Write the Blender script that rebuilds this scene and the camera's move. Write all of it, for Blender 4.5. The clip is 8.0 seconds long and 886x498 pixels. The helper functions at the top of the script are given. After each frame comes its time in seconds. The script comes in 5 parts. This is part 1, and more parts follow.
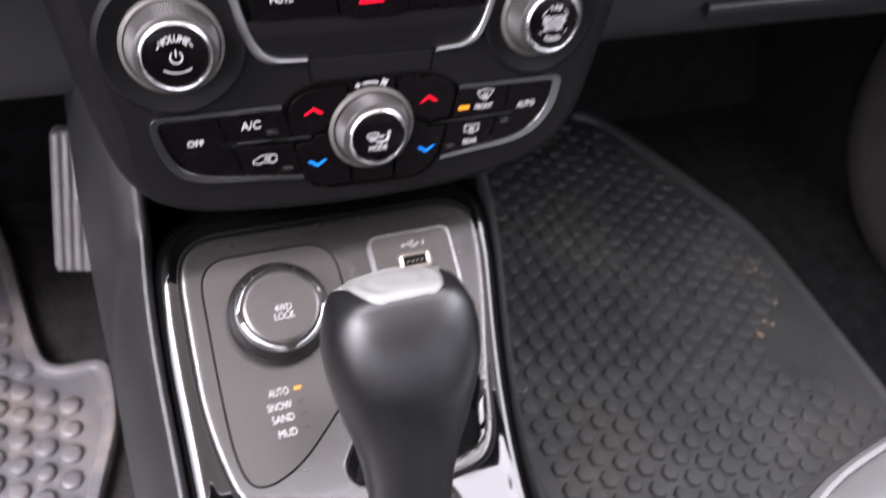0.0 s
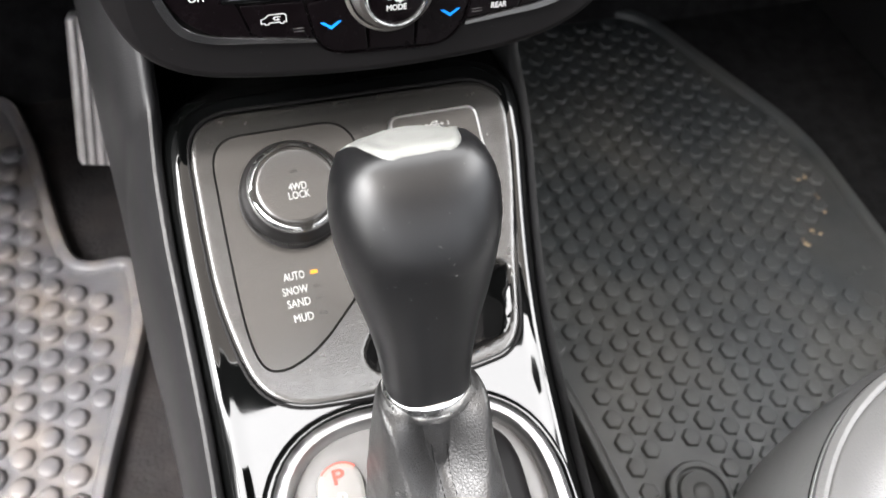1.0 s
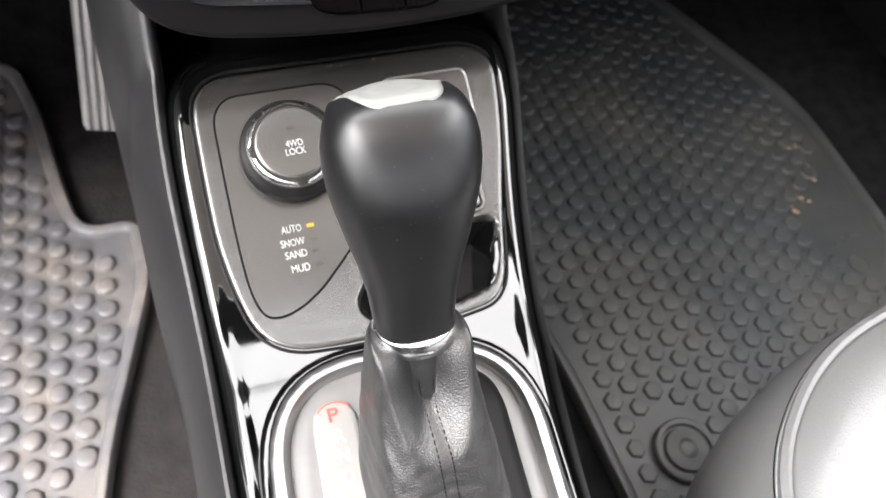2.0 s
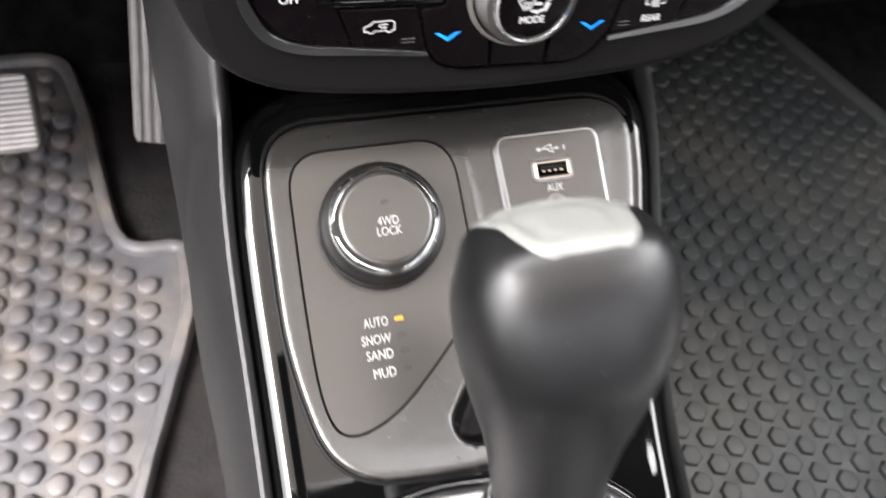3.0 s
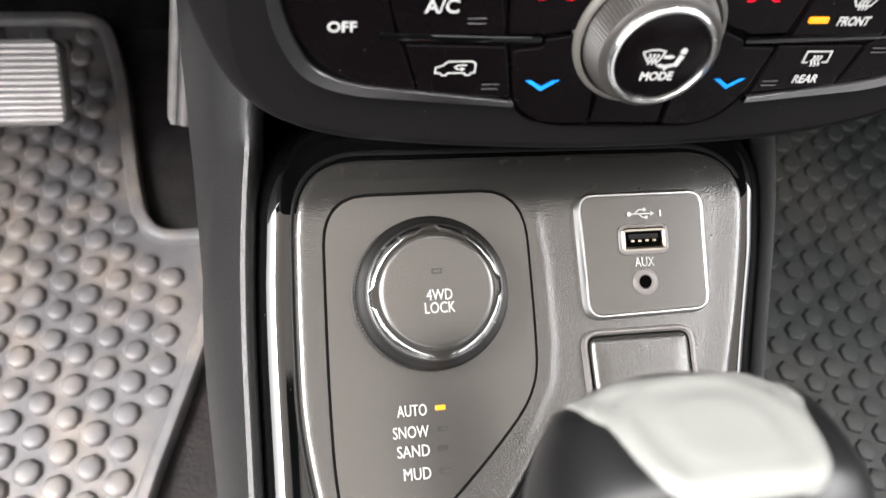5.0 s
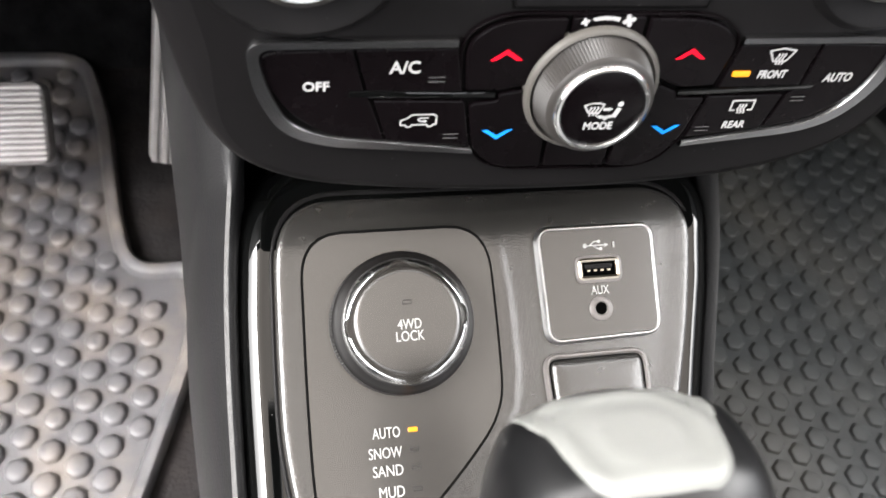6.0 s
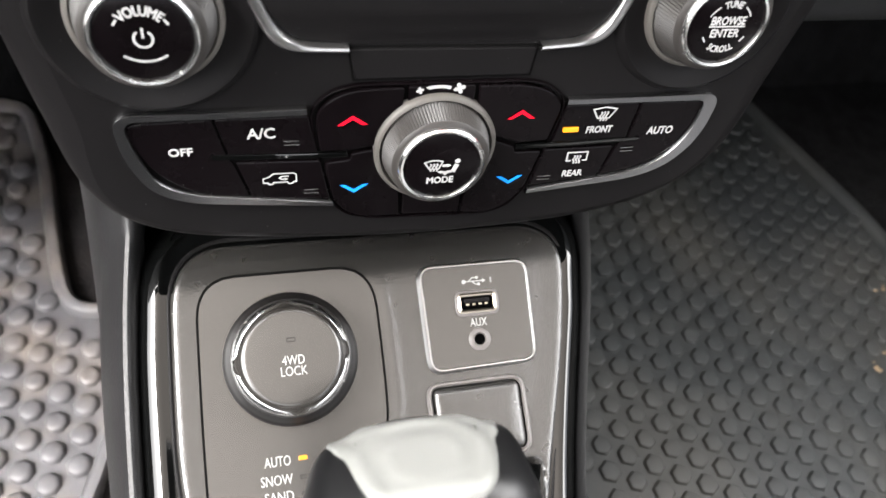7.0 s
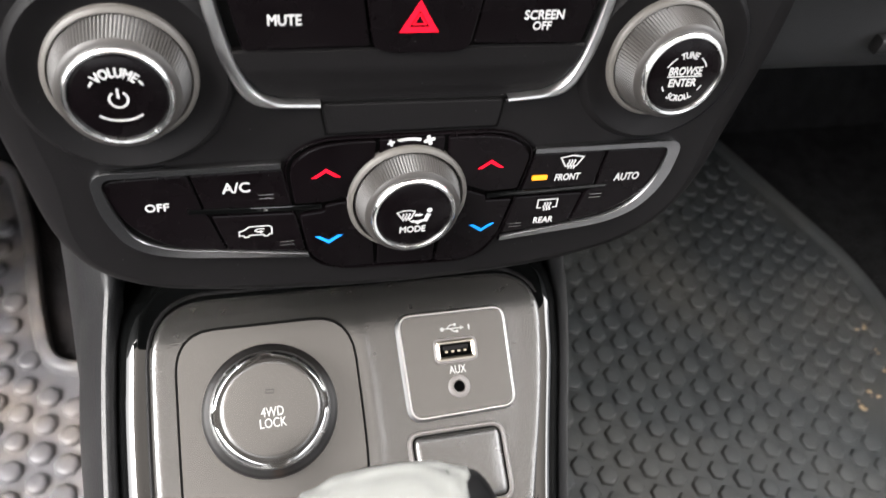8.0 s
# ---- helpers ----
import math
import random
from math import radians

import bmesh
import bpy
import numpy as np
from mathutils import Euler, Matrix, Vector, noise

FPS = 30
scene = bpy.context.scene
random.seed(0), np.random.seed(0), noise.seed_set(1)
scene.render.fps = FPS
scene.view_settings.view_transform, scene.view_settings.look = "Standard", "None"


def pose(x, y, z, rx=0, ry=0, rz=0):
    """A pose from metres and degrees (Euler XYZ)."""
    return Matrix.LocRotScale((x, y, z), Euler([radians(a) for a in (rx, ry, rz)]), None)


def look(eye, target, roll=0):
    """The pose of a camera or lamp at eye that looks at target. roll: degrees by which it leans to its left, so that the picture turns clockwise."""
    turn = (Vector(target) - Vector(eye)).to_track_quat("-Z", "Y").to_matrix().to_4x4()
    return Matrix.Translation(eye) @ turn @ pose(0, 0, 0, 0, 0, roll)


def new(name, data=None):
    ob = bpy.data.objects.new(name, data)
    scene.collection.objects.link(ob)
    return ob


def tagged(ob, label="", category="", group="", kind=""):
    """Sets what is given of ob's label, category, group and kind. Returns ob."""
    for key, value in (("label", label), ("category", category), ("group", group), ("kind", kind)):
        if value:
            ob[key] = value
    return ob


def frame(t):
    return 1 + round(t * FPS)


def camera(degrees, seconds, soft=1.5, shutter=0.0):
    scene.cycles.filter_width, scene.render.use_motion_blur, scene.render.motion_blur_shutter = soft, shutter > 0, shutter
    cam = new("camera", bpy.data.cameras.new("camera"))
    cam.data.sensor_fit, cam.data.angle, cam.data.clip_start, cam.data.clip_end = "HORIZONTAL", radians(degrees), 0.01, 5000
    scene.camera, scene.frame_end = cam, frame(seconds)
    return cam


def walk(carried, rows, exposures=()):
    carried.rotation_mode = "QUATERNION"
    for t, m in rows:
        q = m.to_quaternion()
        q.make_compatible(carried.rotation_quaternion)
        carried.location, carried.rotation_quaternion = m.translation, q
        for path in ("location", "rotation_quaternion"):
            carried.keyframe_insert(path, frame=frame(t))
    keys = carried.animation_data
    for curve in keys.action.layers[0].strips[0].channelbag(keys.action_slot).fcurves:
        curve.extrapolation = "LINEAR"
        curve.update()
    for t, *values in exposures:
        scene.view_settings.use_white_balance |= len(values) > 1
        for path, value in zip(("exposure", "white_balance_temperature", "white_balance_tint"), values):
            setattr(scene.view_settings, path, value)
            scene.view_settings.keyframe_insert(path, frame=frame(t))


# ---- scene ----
cam = camera(59.50, 8.0, shutter=0.3)
PATH = [
    (0, (-0.08939, -0.21894, 0.59721), (0.07013, 0.06014, 0.24074), 12.30),
    (0.1, (-0.08992, -0.20890, 0.58740), (0.06942, 0.06883, 0.20337), 12.08),
    (0.2, (-0.09046, -0.20256, 0.57735), (0.06874, 0.07019, 0.18971), 12.77),
    (0.5, (-0.08476, -0.21492, 0.56979), (0.06102, 0.05772, 0.17684), 11.73),
    (1, (-0.08035, -0.22171, 0.57023), (0.05384, 0.03804, 0.16461), 11.08),
    (1.5, (-0.07952, -0.23844, 0.57790), (0.05133, 0.01432, 0.16681), 10.93),
    (1.7, (-0.07983, -0.24071, 0.57999), (0.05098, 0.01036, 0.16786), 11.17),
    (2.8, (-0.08717, -0.20611, 0.56468), (0.02655, 0.03872, 0.14382), 11.79),
    (2.9, (-0.08250, -0.18296, 0.55120), (0.01533, 0.05992, 0.14890), 11.20),
    (3, (-0.08565, -0.16254, 0.54362), (0.01949, 0.08401, 0.12153), 11.51),
    (3.2, (-0.08799, -0.12996, 0.52731), (0.00683, 0.10408, 0.11910), 11.65),
    (3.5, (-0.07944, -0.11029, 0.49986), (0.01194, 0.13035, 0.07121), 12.19),
    (3.7, (-0.07276, -0.11684, 0.50019), (0.01156, 0.11258, 0.08708), 12.56),
    (4, (-0.07606, -0.11353, 0.50421), (0.00868, 0.12352, 0.07220), 12.72),
    (4.2, (-0.07931, -0.10939, 0.50966), (-0.00162, 0.11580, 0.09294), 12.95),
    (5.3, (-0.07990, -0.11027, 0.51529), (-0.00101, 0.11881, 0.10092), 13.68),
    (5.5, (-0.08082, -0.11191, 0.51610), (0.00710, 0.13067, 0.08783), 14.02),
    (6, (-0.07942, -0.11734, 0.53259), (0.01505, 0.13198, 0.10961), 14.19),
    (6.5, (-0.06390, -0.12636, 0.55184), (0.03969, 0.12902, 0.13465), 14.50),
    (7, (-0.05296, -0.12971, 0.55835), (0.05926, 0.13027, 0.14626), 14.83),
    (7.5, (-0.05095, -0.13155, 0.55985), (0.06798, 0.13538, 0.15414), 14.75),
    (8, (-0.04998, -0.13312, 0.56190), (0.07238, 0.15132, 0.16932), 13.46),
]
EXPOSURES = [(0.0, 2.82, 6180, 22), (0.2, 2.89, 6320, 16), (0.5, 2.99, 6420, 11), (1.5, 3.01, 6430, 10), (3.0, 3.00, 6470, 12), (4.0, 3.04, 6530, 10), (5.5, 3.0, 6520, 10), (7.0, 3.06, 6500, 10), (8.0, 3.12, 6490, 10)]
cam.data.dof.use_dof, cam.data.dof.focus_distance, cam.data.dof.aperture_fstop = True, 0.245, 18.0
walk(cam, [(t, look(eye, target, roll)) for t, eye, target, roll in PATH], EXPOSURES)

# ---- world and light: a bright overcast day through the windscreen and side windows ----
world = bpy.data.worlds.new("overcast")
scene.world = world
world.use_nodes = True
wn = world.node_tree.nodes
wl = world.node_tree.links
sky = wn.new("ShaderNodeTexSky")
sky.sky_type = "NISHITA"
sky.sun_disc = False
sky.sun_elevation, sky.sun_rotation = radians(52), radians(250)
sky.air_density, sky.dust_density, sky.ozone_density = 1.0, 6.0, 1.0
pale = wn.new("ShaderNodeHueSaturation")
pale.inputs["Saturation"].default_value = 0.18
wl.new(sky.outputs[0], pale.inputs["Color"])
wl.new(pale.outputs[0], wn["Background"].inputs[0])
wn["Background"].inputs[1].default_value = 0.15
sun = new("sun", bpy.data.lights.new("sun", "SUN"))
sun.data.energy, sun.data.angle, sun.data.color = 5.0, radians(124), (1.0, 0.98, 0.96)
sun.matrix_world = look((0.3, 1.2, 3.0), (0, 0, 0.2))


# ---- materials ----
def material(name, colour, rough=0.5, metal=0.0, grain=0.0, grain_size=0.001, blotch=0.0, blotch_size=0.05,
             rough_var=0.0, coat=0.0, spec=0.5, dust=0.0, dust_colour=(0.25, 0.2, 0.15), dust_size=0.1, cells=False, speck=0.0, crease=0.0):
    m = bpy.data.materials.new(name)
    m.use_nodes = True
    n, l = m.node_tree.nodes, m.node_tree.links
    b = n["Principled BSDF"]
    b.inputs["Base Color"].default_value = (*colour, 1)
    b.inputs["Roughness"].default_value = rough
    b.inputs["Metallic"].default_value = metal
    b.inputs["Specular IOR Level"].default_value = spec
    b.inputs["Coat Weight"].default_value = coat
    b.inputs["Coat IOR"].default_value = 1.7
    b.inputs["Coat Roughness"].default_value = 0.04
    geo = n.new("ShaderNodeNewGeometry")

    def tex(size, detail=3.0):
        t = n.new("ShaderNodeTexNoise")
        t.inputs["Scale"].default_value = 1.0 / size
        t.inputs["Detail"].default_value = detail
        t.inputs["Lacunarity"].default_value = 2.17
        l.new(geo.outputs["Position"], t.inputs["Vector"])
        return t.outputs[0]

    def remap(out, a, b2, lo, hi):
        r = n.new("ShaderNodeMapRange")
        r.inputs[1].default_value, r.inputs[2].default_value = a, b2
        r.inputs[3].default_value, r.inputs[4].default_value = lo, hi
        l.new(out, r.inputs[0])
        return r.outputs[0]

    def mix(fac, a, colour2):
        x = n.new("ShaderNodeMix")
        x.data_type = "RGBA"
        l.new(fac, x.inputs[0])
        if a is None:
            x.inputs[6].default_value = (*colour, 1)
        else:
            l.new(a, x.inputs[6])
        x.inputs[7].default_value = (*colour2, 1)
        return x.outputs[2]

    col = None
    if blotch:
        col = mix(remap(tex(blotch_size), 0.3, 0.7, 0.0, 1.0), col, tuple(min(1, c * (1 + blotch)) for c in colour))
    if dust:
        col = mix(remap(tex(dust_size, 6.0), 0.42, 0.75, 0.0, dust), col, dust_colour)
    if speck:
        v = n.new("ShaderNodeTexVoronoi")
        v.inputs["Scale"].default_value = 260.0
        l.new(geo.outputs["Position"], v.inputs["Vector"])
        col = mix(remap(v.outputs["Distance"], 0.018, 0.04, speck, 0.0), col, (0.4, 0.4, 0.4))
    if col is not None:
        l.new(col, b.inputs["Base Color"])
    if rough_var:
        l.new(remap(tex(blotch_size * 0.4, 6.0), 0.35, 0.7, max(0.0, rough - rough_var), rough + rough_var), b.inputs["Roughness"])
    if grain:
        bump = n.new("ShaderNodeBump")
        bump.inputs["Strength"].default_value = grain
        bump.inputs["Distance"].default_value = grain_size * 0.4
        if cells:
            v = n.new("ShaderNodeTexVoronoi")
            v.feature = "DISTANCE_TO_EDGE"
            v.inputs["Scale"].default_value = 1.0 / grain_size
            l.new(geo.outputs["Position"], v.inputs["Vector"])
            high = remap(v.outputs["Distance"], 0.0, 0.25, 0.0, 1.0)
            if crease:
                add = n.new("ShaderNodeMath")
                add.operation = "MULTIPLY_ADD"
                add.inputs[1].default_value = crease
                l.new(tex(grain_size * 3.5, 4.0), add.inputs[0])
                l.new(high, add.inputs[2])
                high = add.outputs[0]
            l.new(high, bump.inputs["Height"])
        else:
            l.new(tex(grain_size, 2.0), bump.inputs["Height"])
        l.new(bump.outputs[0], b.inputs["Normal"])
    return m


def lamp_material(name, colour, strength):
    m = material(name, tuple(c * 0.15 for c in colour), 0.3)
    b = m.node_tree.nodes["Principled BSDF"]
    b.inputs["Emission Color"].default_value = (*colour, 1)
    b.inputs["Emission Strength"].default_value = strength
    return m


SOFT_BLACK = material("soft_touch_black", (0.0044, 0.0041, 0.0043), 0.46, spec=0.09, grain=0.15, grain_size=0.0006, blotch=0.5, blotch_size=0.06, speck=0.25)
BUTTON = material("satin_black_button", (0.0020, 0.0014, 0.0017), 0.26, spec=0.09, blotch=0.4, blotch_size=0.02, rough_var=0.06, speck=0.25)
SEAM = material("dark_gap", (0.002, 0.002, 0.002), 0.8, spec=0.03, blotch=0.3)
GREY_PANEL = material("grained_charcoal_plastic", (0.0155, 0.0147, 0.0137), 0.26, spec=1.0, grain=0.5, grain_size=0.0007, blotch=0.12, blotch_size=0.013, rough_var=0.015)
INSERT = material("smooth_charcoal_plastic", (0.0206, 0.0190, 0.0172), 0.25, spec=1.0, grain=0.05, grain_size=0.0003, blotch=0.10, blotch_size=0.03)
GLOSS = material("piano_black", (0.0012, 0.0013, 0.0013), 0.05, rough_var=0.03, blotch=0.3, blotch_size=0.03, spec=0.5, coat=0.12, speck=0.2)
SATIN_CHROME = material("bright_satin_chrome", (0.93, 0.93, 0.92), 0.22, 1.0, rough_var=0.06, blotch=0.06, blotch_size=0.006)
BRIGHT_TRIM = material("bright_silver_trim", (0.22, 0.22, 0.226), 0.27, 1.0, blotch=0.15, blotch_size=0.02)
SATIN = material("satin_silver", (0.42, 0.42, 0.42), 0.36, 1.0, rough_var=0.06, blotch=0.1, blotch_size=0.02)
KNURL = material("grey_knurled_rubber", (0.024, 0.0218, 0.0202), 0.42, spec=0.5, blotch=0.2, blotch_size=0.01)
DIAL_SKIRT = material("black_ribbed_skirt", (0.007, 0.0066, 0.0066), 0.34, spec=0.3, blotch=0.3, blotch_size=0.01)
PALE_RING = material("pale_silver_plastic", (0.072, 0.067, 0.061), 0.45, 0.0, blotch=0.1, blotch_size=0.01)
KNOB_LEATHER = material("worn_black_vinyl", (0.0035, 0.0035, 0.0038), 0.38, spec=0.5, grain=0.05, grain_size=0.0008, blotch=0.4, blotch_size=0.03, rough_var=0.02, speck=0.3)
CAP = material("satin_grey_cap", (0.158, 0.161, 0.153), 0.40, 0.0, spec=0.35, blotch=0.1, blotch_size=0.01)
LEATHER = material("black_boot_leather", (0.007, 0.0067, 0.0066), 0.42, spec=0.75, grain=0.24, grain_size=0.0011, blotch=0.3, blotch_size=0.02, rough_var=0.03, cells=True, crease=0.9)
SEAT_LEATHER = material("seat_leather", (0.102, 0.102, 0.1015), 0.33, spec=1.0, grain=0.15, grain_size=0.0016, blotch=0.1, blotch_size=0.05, rough_var=0.02, cells=True, crease=1.2)
THREAD = material("dark_thread", (0.003, 0.003, 0.003), 0.8, spec=0.1, blotch=0.3, blotch_size=0.003)
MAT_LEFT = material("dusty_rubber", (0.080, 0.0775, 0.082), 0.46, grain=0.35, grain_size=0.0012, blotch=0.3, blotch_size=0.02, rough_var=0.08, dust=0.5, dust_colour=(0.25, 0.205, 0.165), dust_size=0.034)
# Passenger mat and stud colours are lowered to stand for footwell shade.
MAT_RIGHT = material("shaded_rubber", (0.0200, 0.0227, 0.0240), 0.48, spec=0.42, grain=0.2, grain_size=0.0015, blotch=0.3, blotch_size=0.03, rough_var=0.06, dust=0.22, dust_colour=(0.15, 0.135, 0.11), dust_size=0.15)
WORN_RUBBER = material("worn_shaded_rubber", (0.0262, 0.0293, 0.0307), 0.50, spec=0.42, grain=0.2, grain_size=0.0015, blotch=0.3, blotch_size=0.012, rough_var=0.06, dust=0.22, dust_colour=(0.15, 0.135, 0.11), dust_size=0.15)
SAND = material("dried_mud", (0.24, 0.18, 0.11), 0.9, blotch=0.3, blotch_size=0.004)
CARPET = material("black_carpet", (0.0060, 0.0060, 0.0063), 0.95, spec=0.05, grain=0.9, grain_size=0.003, blotch=1.2, blotch_size=0.02)
LIT_DUSTY_CARPET = material("lit_dusty_carpet", (0.014, 0.013, 0.0132), 0.95, spec=0.05, grain=0.9, grain_size=0.003, blotch=0.8, blotch_size=0.02, dust=0.5, dust_colour=(0.035, 0.029, 0.027), dust_size=0.05)
TRIM = material("console_side_plastic", (0.0080, 0.0078, 0.0082), 0.44, spec=0.42, grain=0.5, grain_size=0.0008, blotch=0.3, blotch_size=0.03)
DARK_TRIM = material("dark_dash_plastic", (0.006, 0.006, 0.0064), 0.55, spec=0.3, grain=0.3, grain_size=0.001, blotch=0.3, blotch_size=0.05)
HEADLINER = material("headliner_cloth", (0.62, 0.585, 0.56), 0.95, grain=0.3, grain_size=0.002, blotch=0.1, blotch_size=0.05)
STEEL = material("brushed_pedal_steel", (0.48, 0.465, 0.46), 0.5, 1.0, rough_var=0.08, blotch=0.15, blotch_size=0.01)
PEDAL_PAD = material("grey_pedal_rubber", (0.17, 0.16, 0.16), 0.6, blotch=0.3, blotch_size=0.01)
DIM_PRINT = material("pale_print", (0.27, 0.27, 0.265), 0.5, blotch=0.1, blotch_size=0.002)
WHITE = material("white_print", (0.36, 0.36, 0.36), 0.5, blotch=0.1, blotch_size=0.002)
GREY_PRINT = material("grey_print", (0.1, 0.1, 0.1), 0.5, blotch=0.1, blotch_size=0.002)
RED = material("red_print", (0.75, 0.004, 0.02), 0.7, spec=0.1, blotch=0.1, blotch_size=0.002)
BLUE = material("blue_print", (0.01, 0.24, 0.85), 0.7, spec=0.1, blotch=0.1, blotch_size=0.002)
AMBER = lamp_material("amber_lamp", (1.0, 0.36, 0.012), 0.22)
RED_LAMP = lamp_material("red_lamp", (1.0, 0.10, 0.06), 0.20)
PINK_LAMP = lamp_material("pink_lamp", (1.0, 0.42, 0.36), 0.17)
HOLE = material("dark_hole", (0.001, 0.001, 0.001), 1.0, spec=0.0)
SHIFT_PLATE = material("satin_grey_plastic", (0.095, 0.092, 0.09), 0.35, blotch=0.15, blotch_size=0.01)
PORT_RING = material("port_grey_plastic", (0.085, 0.078, 0.075), 0.40, blotch=0.1, blotch_size=0.01)
PORT_METAL = material("port_metal", (0.42, 0.37, 0.30), 0.3, 1.0, blotch=0.1, blotch_size=0.002)
WINDOW = material("smoked_indicator", (0.16, 0.155, 0.148), 0.35, blotch=0.1, blotch_size=0.01)
ASPHALT = material("paving", (0.25, 0.245, 0.24), 0.9, grain=0.5, grain_size=0.01, blotch=0.4, blotch_size=0.5)


# ---- building helpers ----
def mesh_of(verts, faces, smooth=True):
    me = bpy.data.meshes.new("mesh")
    me.from_pydata([tuple(v) for v in verts], [], faces)
    bm = bmesh.new()
    bm.from_mesh(me)
    bmesh.ops.recalc_face_normals(bm, faces=bm.faces)
    bm.to_mesh(me)
    bm.free()
    if smooth:
        for p in me.polygons:
            p.use_smooth = True
        me.set_sharp_from_angle(angle=radians(40))
    return me


def thing(name, at, label, category, group="", kind=""):
    ob = new(name)
    ob.empty_display_size = 0.01
    ob.location = at
    return tagged(ob, label, category, group, kind)


def part(name, me, mat, parent=None, label=""):
    me.name = name
    ob = new(name, me)
    me.materials.clear()
    me.materials.append(mat)
    if parent is not None:
        ob.parent = parent
        if parent.type == "EMPTY":
            ob.matrix_parent_inverse = Matrix.Translation(-parent.location)
    if label:
        tagged(ob, label)
    return ob


def solid(name, me, mat, label, category, kind=""):
    return tagged(part(name, me, mat), label, category, "", kind)


def zs(y):
    """Height of the console's top surface along the car."""
    if y > -0.055:
        return 0.3085 + 0.45 * y + 0.98 * y * y
    d, e = min(-0.055 - y, 0.05), max(0.0, -0.105 - y)
    return 0.286714 - (0.3422 * d - 3.022 * d * d) - 0.04 * e


def on_console(x, y, h=0.0):
    s = (zs(y + 0.0005) - zs(y - 0.0005)) / 0.001
    k = 1.0 / math.sqrt(1 + s * s)
    return (x, y - h * s * k, zs(y) + h * k)


def on_stack(x, z, h=0.0):
    k = 1.0 / math.sqrt(1 + 0.0625)
    return (x, 0.006 + (z - 0.375) * 0.25 - h * k, z + 0.25 * h * k)


def flat(x, y, h=0.0):
    return (x, y, h)


def fillet(pts, r=0.004, seg=6):
    """Rounds a closed polygon's corners; a point may carry its own radius."""
    out, n = [], len(pts)
    for i in range(n):
        p, a, b = Vector(pts[i][:2]), Vector(pts[i - 1][:2]), Vector(pts[(i + 1) % n][:2])
        rr = pts[i][2] if len(pts[i]) > 2 else r
        da, db = (a - p), (b - p)
        ra, rb = min(rr, da.length * 0.5), min(rr, db.length * 0.5)
        if rr <= 0:
            out.append(p)
            continue
        s, e = p + da.normalized() * ra, p + db.normalized() * rb
        for k in range(seg + 1):
            t = k / seg
            out.append(s * (1 - t) ** 2 + p * 2 * t * (1 - t) + e * t * t)
    kept = [v for i, v in enumerate(out) if (v - out[i - 1]).length > 2e-5]
    return [(v.x, v.y) for v in kept]


def rrect(cx, cy, w, h, r, seg=6):
    return fillet([(cx - w / 2, cy - h / 2), (cx + w / 2, cy - h / 2), (cx + w / 2, cy + h / 2), (cx - w / 2, cy + h / 2)], r, seg)


def circle(cx, cy, r, n=48):
    return [(cx + r * math.cos(2 * math.pi * i / n), cy + r * math.sin(2 * math.pi * i / n)) for i in range(n)]


def area2(o):
    return sum(o[i - 1][0] * o[i][1] - o[i][0] * o[i - 1][1] for i in range(len(o))) / 2


def inset(o, d, closed=True):
    """Moves an outline inwards by d (outwards where negative); an open path to its left."""
    n, sgn, out = len(o), (1 if not closed or area2(o) > 0 else -1), []
    for i in range(n):
        p = Vector(o[i])
        a = Vector(o[i - 1]) if (closed or i) else None
        b = Vector(o[(i + 1) % n]) if (closed or i < n - 1) else None
        da = (p - a) if a is not None else (b - p)
        db = (b - p) if b is not None else (p - a)
        if da.length < 1e-9:
            da = db
        if db.length < 1e-9:
            db = da
        na, nb = Vector((-da.y, da.x)).normalized(), Vector((-db.y, db.x)).normalized()
        m = na + nb
        m = m / max(m.length_squared, 0.5) * 2 if m.length > 1e-6 else na
        q = p + m * (d * sgn)
        out.append((q.x, q.y))
    return out


def rings(loops, where, cap_end=True, cap_start=False, closed=True):
    """Joins loops of (x, y, h) of equal length into one skin."""
    n = len(loops[0])
    verts = [where(*p) for lp in loops for p in lp]
    faces = []
    for k in range(len(loops) - 1):
        for i in range(n if closed else n - 1):
            j = (i + 1) % n
            faces.append((k * n + i, k * n + j, (k + 1) * n + j, (k + 1) * n + i))
    if cap_end:
        faces.append(tuple(range((len(loops) - 1) * n, len(loops) * n)))
    if cap_start:
        faces.append(tuple(range(n))[::-1])
    me = mesh_of(verts, faces)
    for p in me.polygons:
        if len(p.vertices) > 4:
            p.use_smooth = False
    return me


def slab(o, where, h0, h1, bevel=0.0005):
    """A plate with rounded upper edges."""
    lv = [(0.0, h0), (0.0, h1 - bevel), (bevel * 0.3, h1 - bevel * 0.3), (bevel, h1)]
    return rings([[(*p, h) for p in inset(o, d)] for d, h in lv], where)


def sweep(path, profile, where, closed=True):
    """A moulding: profile of (offset to the inside, height) along a path."""
    loops = [[(*p, h) for p in inset(path, d, closed)] for d, h in profile]
    me = rings(loops, where, False, False, closed)
    return me


